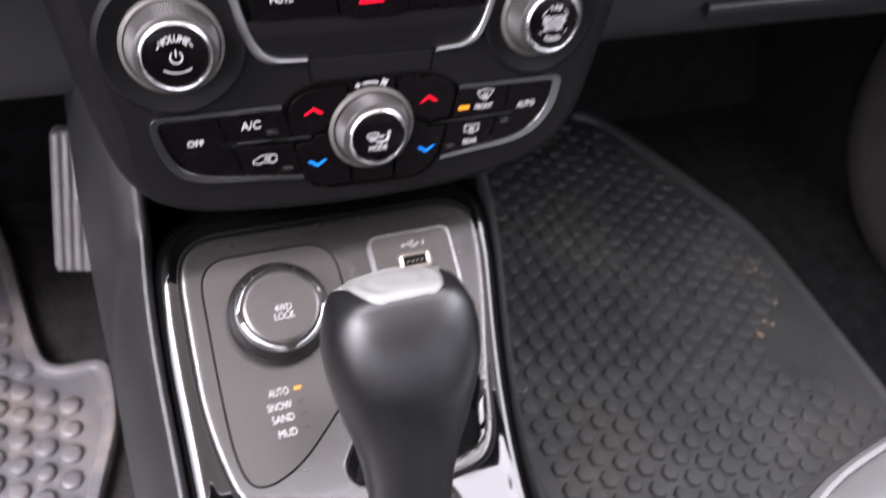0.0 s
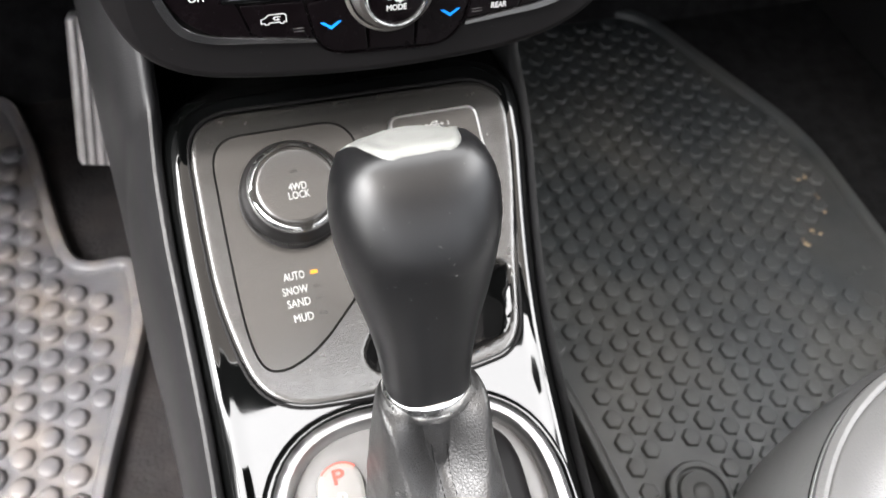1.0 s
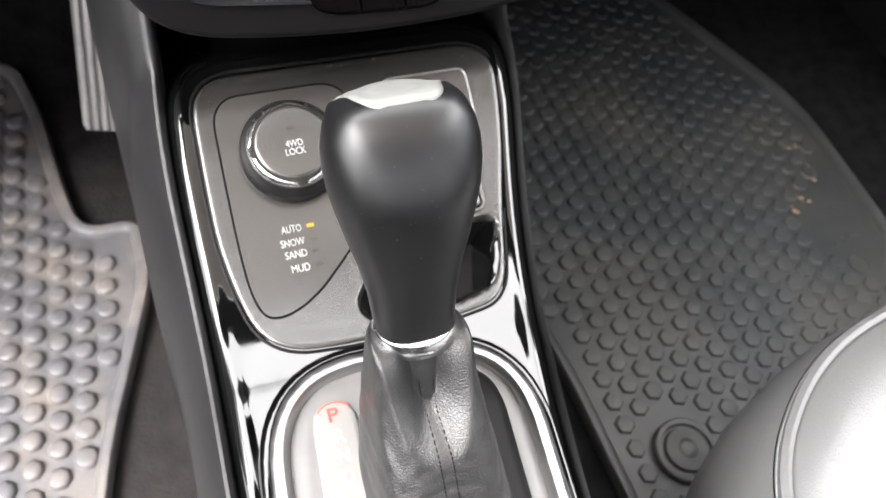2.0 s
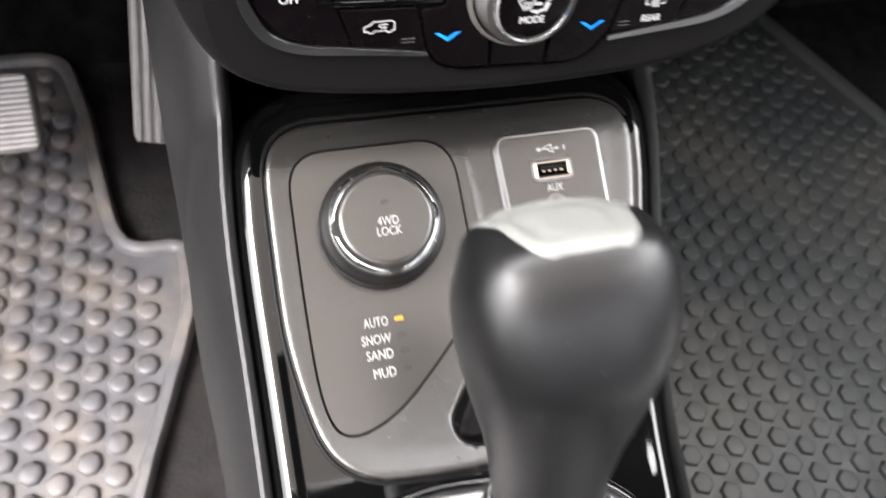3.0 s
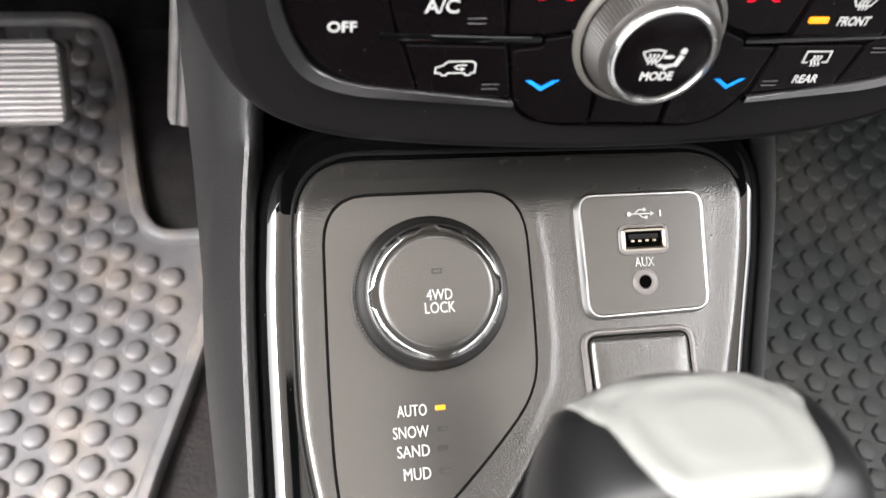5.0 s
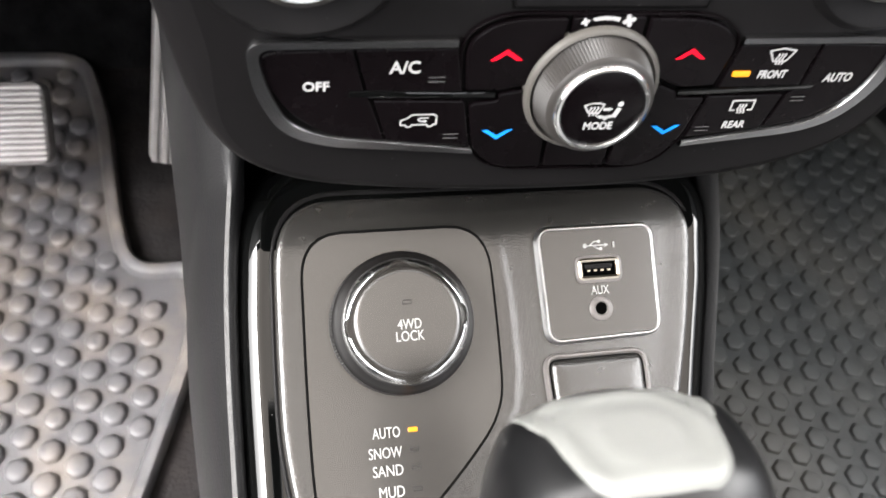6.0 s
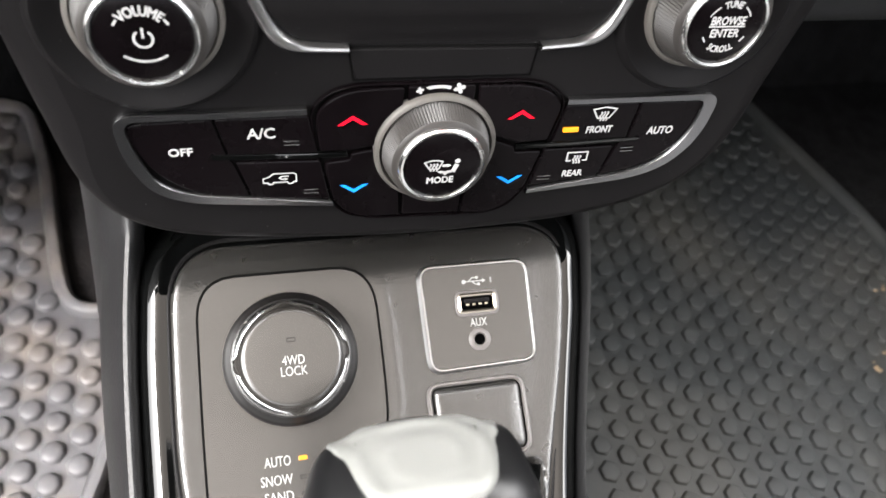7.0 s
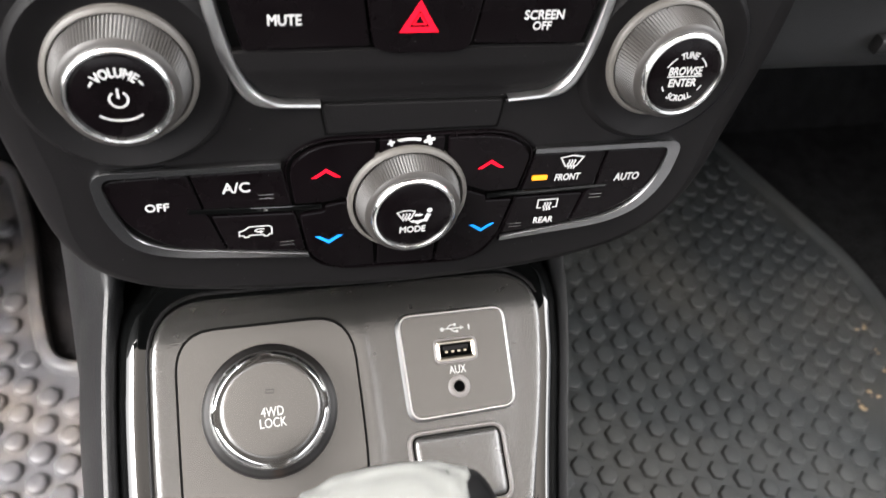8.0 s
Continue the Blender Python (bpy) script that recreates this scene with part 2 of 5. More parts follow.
def lathe(profile, at, where, n=64, rib=0.0, rows=(), start=False):
    """Turns a profile of (radius, height) about a point of a surface; rib: depth of the ribs on the rows named (minus: small pyramids)."""
    loops = []
    for k, (r, h) in enumerate(profile):
        lp = []
        for i in range(n):
            rr = r
            if k in rows:
                rr = r - rib * (i % 2) if rib > 0 else r + rib * (1 - (i % 2) * (k % 2))
            a = 2 * math.pi * i / n
            lp.append((at[0] + rr * math.cos(a), at[1] + rr * math.sin(a), h))
        loops.append(lp)
    base = where(at[0], at[1], 0)
    e1 = (Vector(where(at[0] + 0.001, at[1], 0)) - Vector(base)).normalized()
    up = (Vector(where(at[0], at[1], 0.01)) - Vector(base)).normalized()
    e2 = up.cross(e1)

    def local(x, y, h):
        return Vector(base) + e1 * (x - at[0]) + e2 * (y - at[1]) + up * h
    return rings(loops, local, True, start)


def tangent(at, where):
    """The flat frame that touches a surface at a point."""
    base = Vector(where(at[0], at[1], 0))
    e1 = (Vector(where(at[0] + 0.001, at[1], 0)) - base).normalized()
    up = (Vector(where(at[0], at[1], 0.01)) - base).normalized()
    e2 = up.cross(e1)
    return lambda x, y, h=0.0: base + e1 * x + e2 * y + up * h


def join(meshes):
    bm = bmesh.new()
    for me in meshes:
        bm.from_mesh(me)
    out = bpy.data.meshes.new("joined")
    bm.to_mesh(out)
    bm.free()
    return out


def text_mesh(s, w, h, where, turn=0.0, arc=0.0, h0=0.0004, slant=0.0, bold=0.00011):
    """Lettering w by h metres, centred; arc: radius on which it is bent (minus: smiling)."""
    cu = bpy.data.curves.new("text", "FONT")
    cu.body, cu.align_x, cu.align_y, cu.offset = s, "CENTER", "CENTER", 0.0
    cu.resolution_u = 3
    tmp = bpy.data.objects.new("tmp", cu)
    me = bpy.data.meshes.new_from_object(tmp)
    bpy.data.objects.remove(tmp)
    xs = [v.co.x for v in me.vertices]
    ys = [v.co.y for v in me.vertices]
    cx, cy = (max(xs) + min(xs)) / 2, (max(ys) + min(ys)) / 2
    kx, ky = w / (max(xs) - min(xs)), h / (max(ys) - min(ys))
    c, sn = math.cos(radians(turn)), math.sin(radians(turn))
    for v in me.vertices:
        x, y = (v.co.x - cx) * kx, (v.co.y - cy) * ky
        x += slant * y
        if arc:
            a = x / abs(arc)
            if arc > 0:
                x, y = (arc + y) * math.sin(a), (arc + y) * math.cos(a)
            else:
                x, y = (-arc - y) * math.sin(a), -(-arc - y) * math.cos(a)
        x, y = c * x - sn * y, sn * x + c * y
        v.co = (x, y, 0)
    sets = []
    for k, (dx, dy) in enumerate(((0, 0), (bold, 0.0), (-bold, 0.0), (0, bold), (0, -bold)) if bold > 6e-5 else ((0, 0), (bold, 0))):
        m2 = me.copy()
        for v in m2.vertices:
            v.co = where(v.co.x + dx, v.co.y + dy, h0 + 0.00001 * k)
        sets.append(m2)
    return join(sets)


def strokes(paths, width, where, h0=0.0004):
    """Thin drawn lines as flat bands."""
    parts = []
    for path in paths:
        shut = path[0] == path[-1]
        p = path[:-1] if shut else path
        a, b = inset(p, width / 2, False) if not shut else inset(p, width / 2), inset(p, -width / 2, False) if not shut else inset(p, -width / 2)
        parts.append(rings([[(*q, h0) for q in a], [(*q, h0) for q in b]], where, False, False, shut))
    return join(parts)


def drawn(name, paths, width, where, mat, parent, label=""):
    """One printed line a part."""
    for path in paths:
        part(name, strokes([path], width, where), mat, parent, label)


def fills(polys, where, h0=0.0004):
    parts = []
    for poly in polys:
        me = bpy.data.meshes.new("fill")
        me.from_pydata([tuple(where(*q, h0)) for q in poly], [], [tuple(range(len(poly)))])
        parts.append(me)
    return join(parts)


def arc_pts(cx, cy, r, a0, a1, n=16):
    return [(cx + r * math.cos(radians(a0 + (a1 - a0) * i / n)), cy + r * math.sin(radians(a0 + (a1 - a0) * i / n))) for i in range(n + 1)]


def span(o, y):
    xs = []
    for i in range(len(o)):
        (x0, y0), (x1, y1) = o[i - 1], o[i]
        if (y0 - y) * (y1 - y) <= 0 and y0 != y1:
            xs.append(x0 + (x1 - x0) * (y - y0) / (y1 - y0))
    return (min(xs), max(xs)) if xs else (0, 0)


EDGE = [0.0, 0.0004, 0.0009, 0.0016, 0.0025, 0.0036, 0.005, 0.0065, 0.008, 0.0095, 0.011, 0.0125, 0.014, 0.016, 0.019]


def steps(a, b, n):
    w = b - a
    k = min(1.0, w / 2 / 0.022)
    e = [v * k for v in EDGE]
    lo, hi = a + e[-1], b - e[-1]
    return [a + v for v in e] + [lo + (hi - lo) * i / n for i in range(1, n)] + [b - v for v in reversed(e)]


def sheet(o, where, hfun, nx=28, ny=36, skirt=0.004):
    """A skin over an outline, its height given by hfun(x, y, distance to the edge)."""
    y0, y1 = min(p[1] for p in o) + 1e-5, max(p[1] for p in o) - 1e-5
    ys = steps(y0, y1, ny)
    verts, faces, m = [], [], None
    for y in ys:
        a, b = span(o, y)
        xs = steps(a, b, nx)
        m = len(xs)
        for x in xs:
            d = min(x - a, b - x, y - y0, y1 - y)
            verts.append(where(x, y, hfun(x, y, d)))
    r = len(ys)
    for j in range(r - 1):
        for i in range(m - 1):
            faces.append((j * m + i, j * m + i + 1, (j + 1) * m + i + 1, (j + 1) * m + i))
    edge = [i for i in range(m)] + [j * m + m - 1 for j in range(1, r)] + [(r - 1) * m + i for i in range(m - 2, -1, -1)] + [j * m for j in range(r - 2, 0, -1)]
    n0 = len(verts)
    for k in edge:
        v = verts[k]
        verts.append((v[0], v[1], v[2] - skirt) if where is not on_stack else (v[0], v[1] + skirt, v[2]))
    for k in range(len(edge)):
        k2 = (k + 1) % len(edge)
        faces.append((edge[k], edge[k2], n0 + k2, n0 + k))
    return mesh_of(verts, faces)


def smooth(a, b, x):
    t = min(1.0, max(0.0, (x - a) / (b - a)))
    return t * t * (3 - 2 * t)


def ramp(table, x):
    if x <= table[0][0]:
        return table[0][1]
    for (a, va), (b, vb) in zip(table, table[1:]):
        if x <= b:
            return va + (vb - va) * (x - a) / (b - a)
    return table[-1][1]


def box(x0, x1, y0, y1, z0, z1, bevel=0.0):
    bm = bmesh.new()
    bmesh.ops.create_cube(bm, size=1.0, matrix=Matrix.LocRotScale(((x0 + x1) / 2, (y0 + y1) / 2, (z0 + z1) / 2), None, (x1 - x0, y1 - y0, z1 - z0)))
    if bevel:
        bmesh.ops.bevel(bm, geom=bm.edges, offset=bevel, segments=3, affect="EDGES", profile=0.5)
    me = bpy.data.meshes.new("box")
    bm.to_mesh(me)
    bm.free()
    for p in me.polygons:
        p.use_smooth = True
    me.set_sharp_from_angle(angle=radians(40))
    return me


def extruded(poly, axis, a, b):
    """A polygon of two coordinates pulled along the third axis from a to b."""
    def w(u, v, h):
        return {"x": (h, u, v), "y": (u, h, v), "z": (u, v, h)}[axis]
    return rings([[(*p, a) for p in poly], [(*p, b) for p in poly]], w, True, True)


# ---- the car's cabin: floor, mostly unseen shell with openings sized for light, dashboard ----
solid("ground", box(-30, 30, -30, 30, -0.5, -0.42), ASPHALT, "pale grey paved ground outside the car", "ground", "structure")
solid("underbody", box(-0.74, 0.74, -1.7, 0.62, -0.42, -0.052), DARK_TRIM, "dark underbody below the cabin floor", "car body", "structure")
solid("floor", box(-0.74, 0.74, -1.7, 0.62, -0.05, 0.0), CARPET, "black carpeted cabin floor", "floor", "structure")
solid("wall_front", extruded([(0.40, 0.0), (0.56, 0.22), (0.56, 0.70), (0.60, 0.70), (0.60, 0.0)], "x", -0.74, 0.74), CARPET, "black carpeted footwell bulkhead", "wall", "structure")
solid("wall_rear", extruded([(-1.75, -0.05), (-1.70, -0.05), (-1.58, 0.86), (-1.65, 0.86)], "x", -0.74, 0.74), DARK_TRIM, "dark seat backs and rear cabin wall", "wall", "structure")
def roof_z(y):
    return 1.0925 - 0.045 * y


def roof_piece(name, x0, x1, y0, y1, mat, label, category):
    solid(name, extruded([(y0, roof_z(y0)), (y1, roof_z(y1)), (y1, roof_z(y1) + 0.03), (y0, roof_z(y0) + 0.03)], "x", x0, x1), mat, label, category, "structure")


# Roof pane is invented: it lets in soft overhead light for panel reflections.
TINTED = bpy.data.materials.new("roof_fill_light_glass")
TINTED.use_nodes = True
gn, gl = TINTED.node_tree.nodes, TINTED.node_tree.links
see, shine, both = gn.new("ShaderNodeBsdfTransparent"), gn.new("ShaderNodeBsdfGlossy"), gn.new("ShaderNodeMixShader")
see.inputs[0].default_value = (0.37, 0.355, 0.34, 1)
shine.inputs["Roughness"].default_value = 0.02
both.inputs[0].default_value = 0.05
gl.new(see.outputs[0], both.inputs[1])
gl.new(shine.outputs[0], both.inputs[2])
gl.new(both.outputs[0], gn["Material Output"].inputs[0])
roof_piece("ceiling", -0.62, 0.62, -1.50, -0.90, HEADLINER, "unseen pale cloth headliner behind the added roof pane", "ceiling")
roof_piece("ceiling", -0.62, -0.48, -0.90, -0.075, HEADLINER, "unseen pale cloth headliner beside the added roof pane", "ceiling")
roof_piece("ceiling", 0.48, 0.62, -0.90, -0.075, HEADLINER, "unseen pale cloth headliner beside the added roof pane", "ceiling")
# Unseen dark band added so the tray panel's upper end reflects less light.
roof_piece("overhead_light_stop", -0.62, 0.62, -0.075, 0.05, DARK_TRIM, "unseen dark overhead band that darkens the tray panel's reflection", "trim")
roof_piece("added_roof_pane", -0.478, 0.478, -0.898, -0.077, TINTED, "unseen tinted pane added to let in overhead light", "window")
solid("wall_right", box(0.70, 0.74, -1.7, 0.62, 0.0, 0.52), DARK_TRIM, "dark door trim below the side window, height set for light", "wall", "structure")
# Unseen panel added to keep side light off the passenger footwell.
solid("wall_right_light_stop", box(0.70, 0.74, 0.10, 0.62, 0.52, 0.76), DARK_TRIM, "unseen dark panel that blocks side light to the footwell", "wall", "structure")
# Unseen driver side walls, sized to hold back light on mat and console.
solid("wall_left", box(-0.74, -0.70, -1.7, 0.62, -0.05, 0.40), DARK_TRIM, "unseen dark driver side wall, height set for light", "sill", "structure")
solid("wall_left_rear", box(-0.74, -0.70, -1.7, -0.70, 0.40, 0.75), DARK_TRIM, "unseen dark wall behind the driver side opening", "wall", "structure")
solid("wall_left_light_stop", box(-0.74, -0.70, 0.30, 0.62, 0.40, 0.70), DARK_TRIM, "unseen dark panel that blocks side light ahead of the driver", "wall", "structure")
for sx in (-1, 1):
    solid("pillar", extruded([(0.66, 0.70), (0.72, 0.70), (0.09, 1.11), (0.01, 1.11)], "x", min(sx * 0.62, sx * 0.68), max(sx * 0.62, sx * 0.68)), DARK_TRIM, "dark windscreen pillar", "pillar", "structure")
    solid("pillar", extruded([(-0.80, 0.0), (-0.68, 0.0), (-0.74, 1.2), (-0.84, 1.2)], "x", min(sx * 0.64, sx * 0.70), max(sx * 0.64, sx * 0.70)), DARK_TRIM, "dark centre door pillar", "pillar", "structure")

GLOVE = material("glove_box_plastic", (0.017, 0.0172, 0.018), 0.5, spec=0.4, grain=0.3, grain_size=0.001, blotch=0.3, blotch_size=0.05)
DOOR_TRIM = material("brown_grey_door_plastic", (0.028, 0.025, 0.0245), 0.5, spec=0.4, grain=0.3, grain_size=0.001, blotch=0.3, blotch_size=0.05)
DP = fillet([(-0.62, 0.0), (0.15, 0.0, 0.06), (0.262, 0.10, 0.12), (0.272, 0.40, 0.05), (-0.62, 0.40)], 0.02, 10)
solid("door_pocket", rings([[(*p, h) for p in inset(DP, d)] for d, h in [(0.0, 0.70), (0.0, 0.668), (0.004, 0.658), (0.012, 0.653), (0.03, 0.651)]], lambda u, v, h: (h, u, v)), DOOR_TRIM, "brown grey moulded pocket on the passenger door", "door pocket")

dash = thing("dashboard", (0, 0.2, 0.5), "dark grained dashboard above both footwells", "dashboard")
for name, x0, x1 in (("knee_panel", -0.70, -0.112), ("glove_box", 0.108, 0.70)):
    part(name, extruded(fillet([(0.098, 0.352), (0.092, 0.40), (0.03, 0.56), (0.05, 0.70), (0.55, 0.74), (0.56, 0.36), (0.14, 0.335)], 0.02, 4), "x", x0, x1), GLOVE, dash)
part("lower_lip", extruded(fillet([(0.088, 0.372), (0.088, 0.38), (0.094, 0.38), (0.094, 0.372)], 0.002, 3), "x", 0.225, 0.66), TRIM, dash, "thin grey seam of the glove box lid")
part("upper_pad", extruded(fillet([(0.04, 0.56), (0.03, 0.68), (0.08, 0.74), (0.62, 0.76), (0.62, 0.70), (0.10, 0.56)], 0.02, 4), "x", -0.112, 0.108), DARK_TRIM, dash)

# ---- floor mats ----
LEFT_MAT = fillet([(-0.58, -0.26), (-0.58, 0.41), (-0.242, 0.408, 0.03), (-0.222, 0.335, 0.02), (-0.2075, 0.236, 0.03), (-0.196, 0.19, 0.022),
                   (-0.150, 0.194, 0.02), (-0.146, 0.135, 0.03), (-0.166, 0.07, 0.04), (-0.192, -0.01, 0.04), (-0.21, -0.12, 0.02), (-0.215, -0.26)], 0.02)
RIGHT_MAT = fillet([(0.166, -0.30), (0.40, -0.32), (0.53, -0.28), (0.535, 0.19, 0.05), (0.44, 0.42, 0.05), (0.15, 0.42), (0.128, 0.10, 0.05), (0.155, -0.01, 0.06), (0.161, -0.137, 0.05)], 0.03)


def inside(o, x, y, margin=0.0):
    hit = False
    for i in range(len(o)):
        (x0, y0), (x1, y1) = o[i - 1], o[i]
        if (y0 > y) != (y1 > y) and x < x0 + (x1 - x0) * (y - y0) / (y1 - y0):
            hit = not hit
    if hit and margin:
        for i in range(len(o)):
            a, b, p = Vector(o[i - 1]), Vector(o[i]), Vector((x, y))
            ab = b - a
            t = max(0.0, min(1.0, (p - a).dot(ab) / max(ab.length_squared, 1e-12)))
            if (p - a - ab * t).length < margin:
                return False
    return hit


FLAT_STUD = [(1.10, 0.0), (1.03, 0.5), (0.97, 0.84), (0.90, 0.97), (0.80, 1.0)]
DOMED_STUD = [(1.06, 0.0), (1.0, 0.36), (0.93, 0.66), (0.80, 0.88), (0.55, 0.98)]


def bumps(o, origin, va, vb, r, height, sides, z, prof, skip=None, margin=0.017):
    """Moulded studs on a lattice, joined into one skin."""
    verts, faces = [], []
    for i in range(-60, 60):
        for j in range(-60, 60):
            x, y = origin[0] + i * va[0] + j * vb[0], origin[1] + i * va[1] + j * vb[1]
            if not inside(o, x, y, margin) or (skip and skip(x, y)):
                continue
            n0 = len(verts)
            k = 0.94 + 0.12 * random.random()
            for pr, ph in prof:
                for s in range(sides):
                    a = 2 * math.pi * (s + 0.5) / sides + 0.17
                    verts.append((x + r * k * pr * math.cos(a), y + r * k * pr * math.sin(a), z - 0.0004 + height * ph))
            verts.append((x, y, z - 0.0004 + height * 1.01))
            m = len(prof)
            for q in range(m - 1):
                for s in range(sides):
                    s2 = (s + 1) % sides
                    faces.append((n0 + q * sides + s, n0 + q * sides + s2, n0 + (q + 1) * sides + s2, n0 + (q + 1) * sides + s))
            for s in range(sides):
                faces.append((n0 + (m - 1) * sides + s, n0 + (m - 1) * sides + (s + 1) % sides, n0 + m * sides))
    me = bpy.data.meshes.new("studs")
    me.from_pydata(verts, [], faces)
    for p in me.polygons:
        p.use_smooth = True
    return me


def floor_mat(name, o, mat, label):
    t = thing(name, (*o[0], 0.0), label, "floor mat", "floor mats")
    part("sheet", slab(o, flat, 0.001, 0.008, 0.001), mat, t)
    part("raised_rim", sweep(o, [(-0.001, 0.002), (-0.001, 0.012), (0.001, 0.0145), (0.006, 0.0145), (0.009, 0.012), (0.011, 0.0078)], flat), mat, t)
    return t


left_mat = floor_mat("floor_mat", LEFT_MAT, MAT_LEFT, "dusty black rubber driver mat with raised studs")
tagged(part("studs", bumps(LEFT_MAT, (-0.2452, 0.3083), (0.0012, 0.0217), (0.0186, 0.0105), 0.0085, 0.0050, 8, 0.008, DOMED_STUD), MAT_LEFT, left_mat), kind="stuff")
right_mat = floor_mat("floor_mat", RIGHT_MAT, MAT_RIGHT, "black rubber passenger mat with hexagonal studs, darkened for footwell shade")
PLAIN = fillet([(0.446, 0.055), (0.498, 0.088), (0.524, 0.15), (0.53, -0.06), (0.486, -0.040), (0.455, 0.010)], 0.01)
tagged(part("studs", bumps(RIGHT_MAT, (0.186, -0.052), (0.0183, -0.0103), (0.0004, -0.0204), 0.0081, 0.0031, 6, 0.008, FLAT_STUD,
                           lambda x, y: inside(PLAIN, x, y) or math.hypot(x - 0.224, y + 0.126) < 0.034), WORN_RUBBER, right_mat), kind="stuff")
part("embossed_mark", sweep(circle(0.478, -0.010, 0.011, 32), [(0.0, 0.0), (0.0003, 0.0010), (0.0016, 0.0010), (0.0019, 0.0)], lambda x, y, h=0.0: (x, y, 0.008 + h)), MAT_RIGHT, right_mat, "raised ring moulded into the rubber")
for k in range(3):
    part("embossed_mark", slab(rrect(0.470 + 0.012 * k, 0.016 + 0.003 * k, 0.008, 0.004, 0.001, 3), flat, 0.0078, 0.0090, 0.0003), MAT_RIGHT, right_mat, "raised bar moulded into the rubber")
part("fastener", lathe([(0.026, 0.0), (0.026, 0.005), (0.0245, 0.0065), (0.021, 0.0065), (0.0195, 0.004), (0.0185, 0.004), (0.017, 0.0075), (0.008, 0.0085), (0.0065, 0.0075), (0.003, 0.0075)], (0.224, -0.126), lambda x, y, h=0.0: (x, y, 0.008 + h), 40), MAT_RIGHT, right_mat, "round black mat anchor button")
TRAIL = [(0.497, 0.134), (0.495, 0.112), (0.493, 0.093), (0.467, 0.0715), (0.449, 0.0605)]
crumbs = []
for cx, cy in TRAIL:
    for i in range(4):
        x, y, r = cx + random.gauss(0, 0.0028), cy + random.gauss(0, 0.0035), 0.0008 + 0.0012 * random.random()
        bm = bmesh.new()
        bmesh.ops.create_icosphere(bm, subdivisions=1, radius=r, matrix=Matrix.Translation((x, y, 0.009 + r * 0.3)) @ Matrix.Diagonal((1.5, 1.0, 0.5, 1)))
        me = bpy.data.meshes.new("crumb")
        bm.to_mesh(me)
        bm.free()
        crumbs.append(me)
tagged(part("dried_mud", join(crumbs), SAND), "crumbs of dried tan mud on the passenger mat", "dirt", "", "stuff")

# Sheet paler than the floor: dust plus the driver side's light in its colour.
solid("lit_carpet_sheet", slab(rrect(-0.185, 0.10, 0.19, 0.80, 0.01), flat, -0.002, 0.0008, 0.0003), LIT_DUSTY_CARPET, "dusty dark grey carpet beside the driver mat, paler as if lit", "carpet", "structure")

# ---- pedals ----
def pedal(name, w, h, at, tilt, turn, roll, ribs, label, hinge, upright):
    t = thing(name, at, label, "pedal", "pedals")
    m = pose(*at, tilt, 0, turn) @ pose(0, 0, 0, 0, 0, roll)
    wh = lambda x, y, z=0.0: m @ Vector((x, y, z))
    o = rrect(0, 0, w, h, min(w, h) * 0.16)
    part("pad", slab(o, wh, -0.012, 0.0, 0.003), PEDAL_PAD, t)
    for i in range(ribs):
        k = (i + 0.5) / ribs - 0.5
        r = rrect(w * k * 0.94, 0, w / ribs * 0.6, h * 0.96, 0.0012, 3) if upright else rrect(0, h * k * 0.92, w * 0.97, h / ribs * 0.62, 0.0010, 3)
        part("rib", slab(r, wh, -0.001, 0.0022, 0.001), STEEL, t)
    a, b = wh(0, 0, -0.006), Vector(hinge)
    part("arm", rings([[tuple(a.lerp(b, s) + Vector((x, y * 0.7, y * 0.7 - 0.05 * math.sin(math.pi * s)))) for x, y in rrect(0, 0, 0.014, 0.016, 0.004, 3)] for s in (0, 0.25, 0.5, 0.75, 1.0)], lambda x, y, z: (x, y, z), True, True), DARK_TRIM, t)
    return t


pedal("brake_pedal", 0.105, 0.053, (-0.281, 0.2365, 0.122), 40, 0, 0, 13, "ribbed brushed metal brake pedal", (-0.27, 0.57, 0.36), False)
pedal("accelerator_pedal", 0.041, 0.116, (-0.141, 0.235, 0.150), 70, -6, -8, 6, "upright ribbed metal accelerator pedal", (-0.135, 0.57, 0.30), True)

# ---- centre console ----
console = thing("centre_console", (-0.02, -0.1, 0.0), "black centre console with gloss bezel and grey tray", "console")
XL = [(-0.50, -0.099), (-0.137, -0.0989), (-0.11, -0.0984), (-0.06, -0.099), (-0.009, -0.0998), (0.0255, -0.0975), (0.06, -0.092)]
XR = [(-0.50, 0.010), (-0.179, 0.0337), (-0.1608, 0.0365), (-0.1102, 0.0443), (-0.061, 0.054), (-0.030, 0.0605), (0.003, 0.0685), (0.017, 0.0710), (0.033, 0.0715), (0.06, 0.0705)]


def edge(table, y):
    return sum(ramp(table, y + 0.004 * k) for k in range(-6, 7)) / 13


def top(y):
    return zs(min(y, 0.036)) + max(0.0, y - 0.036) * 1.4


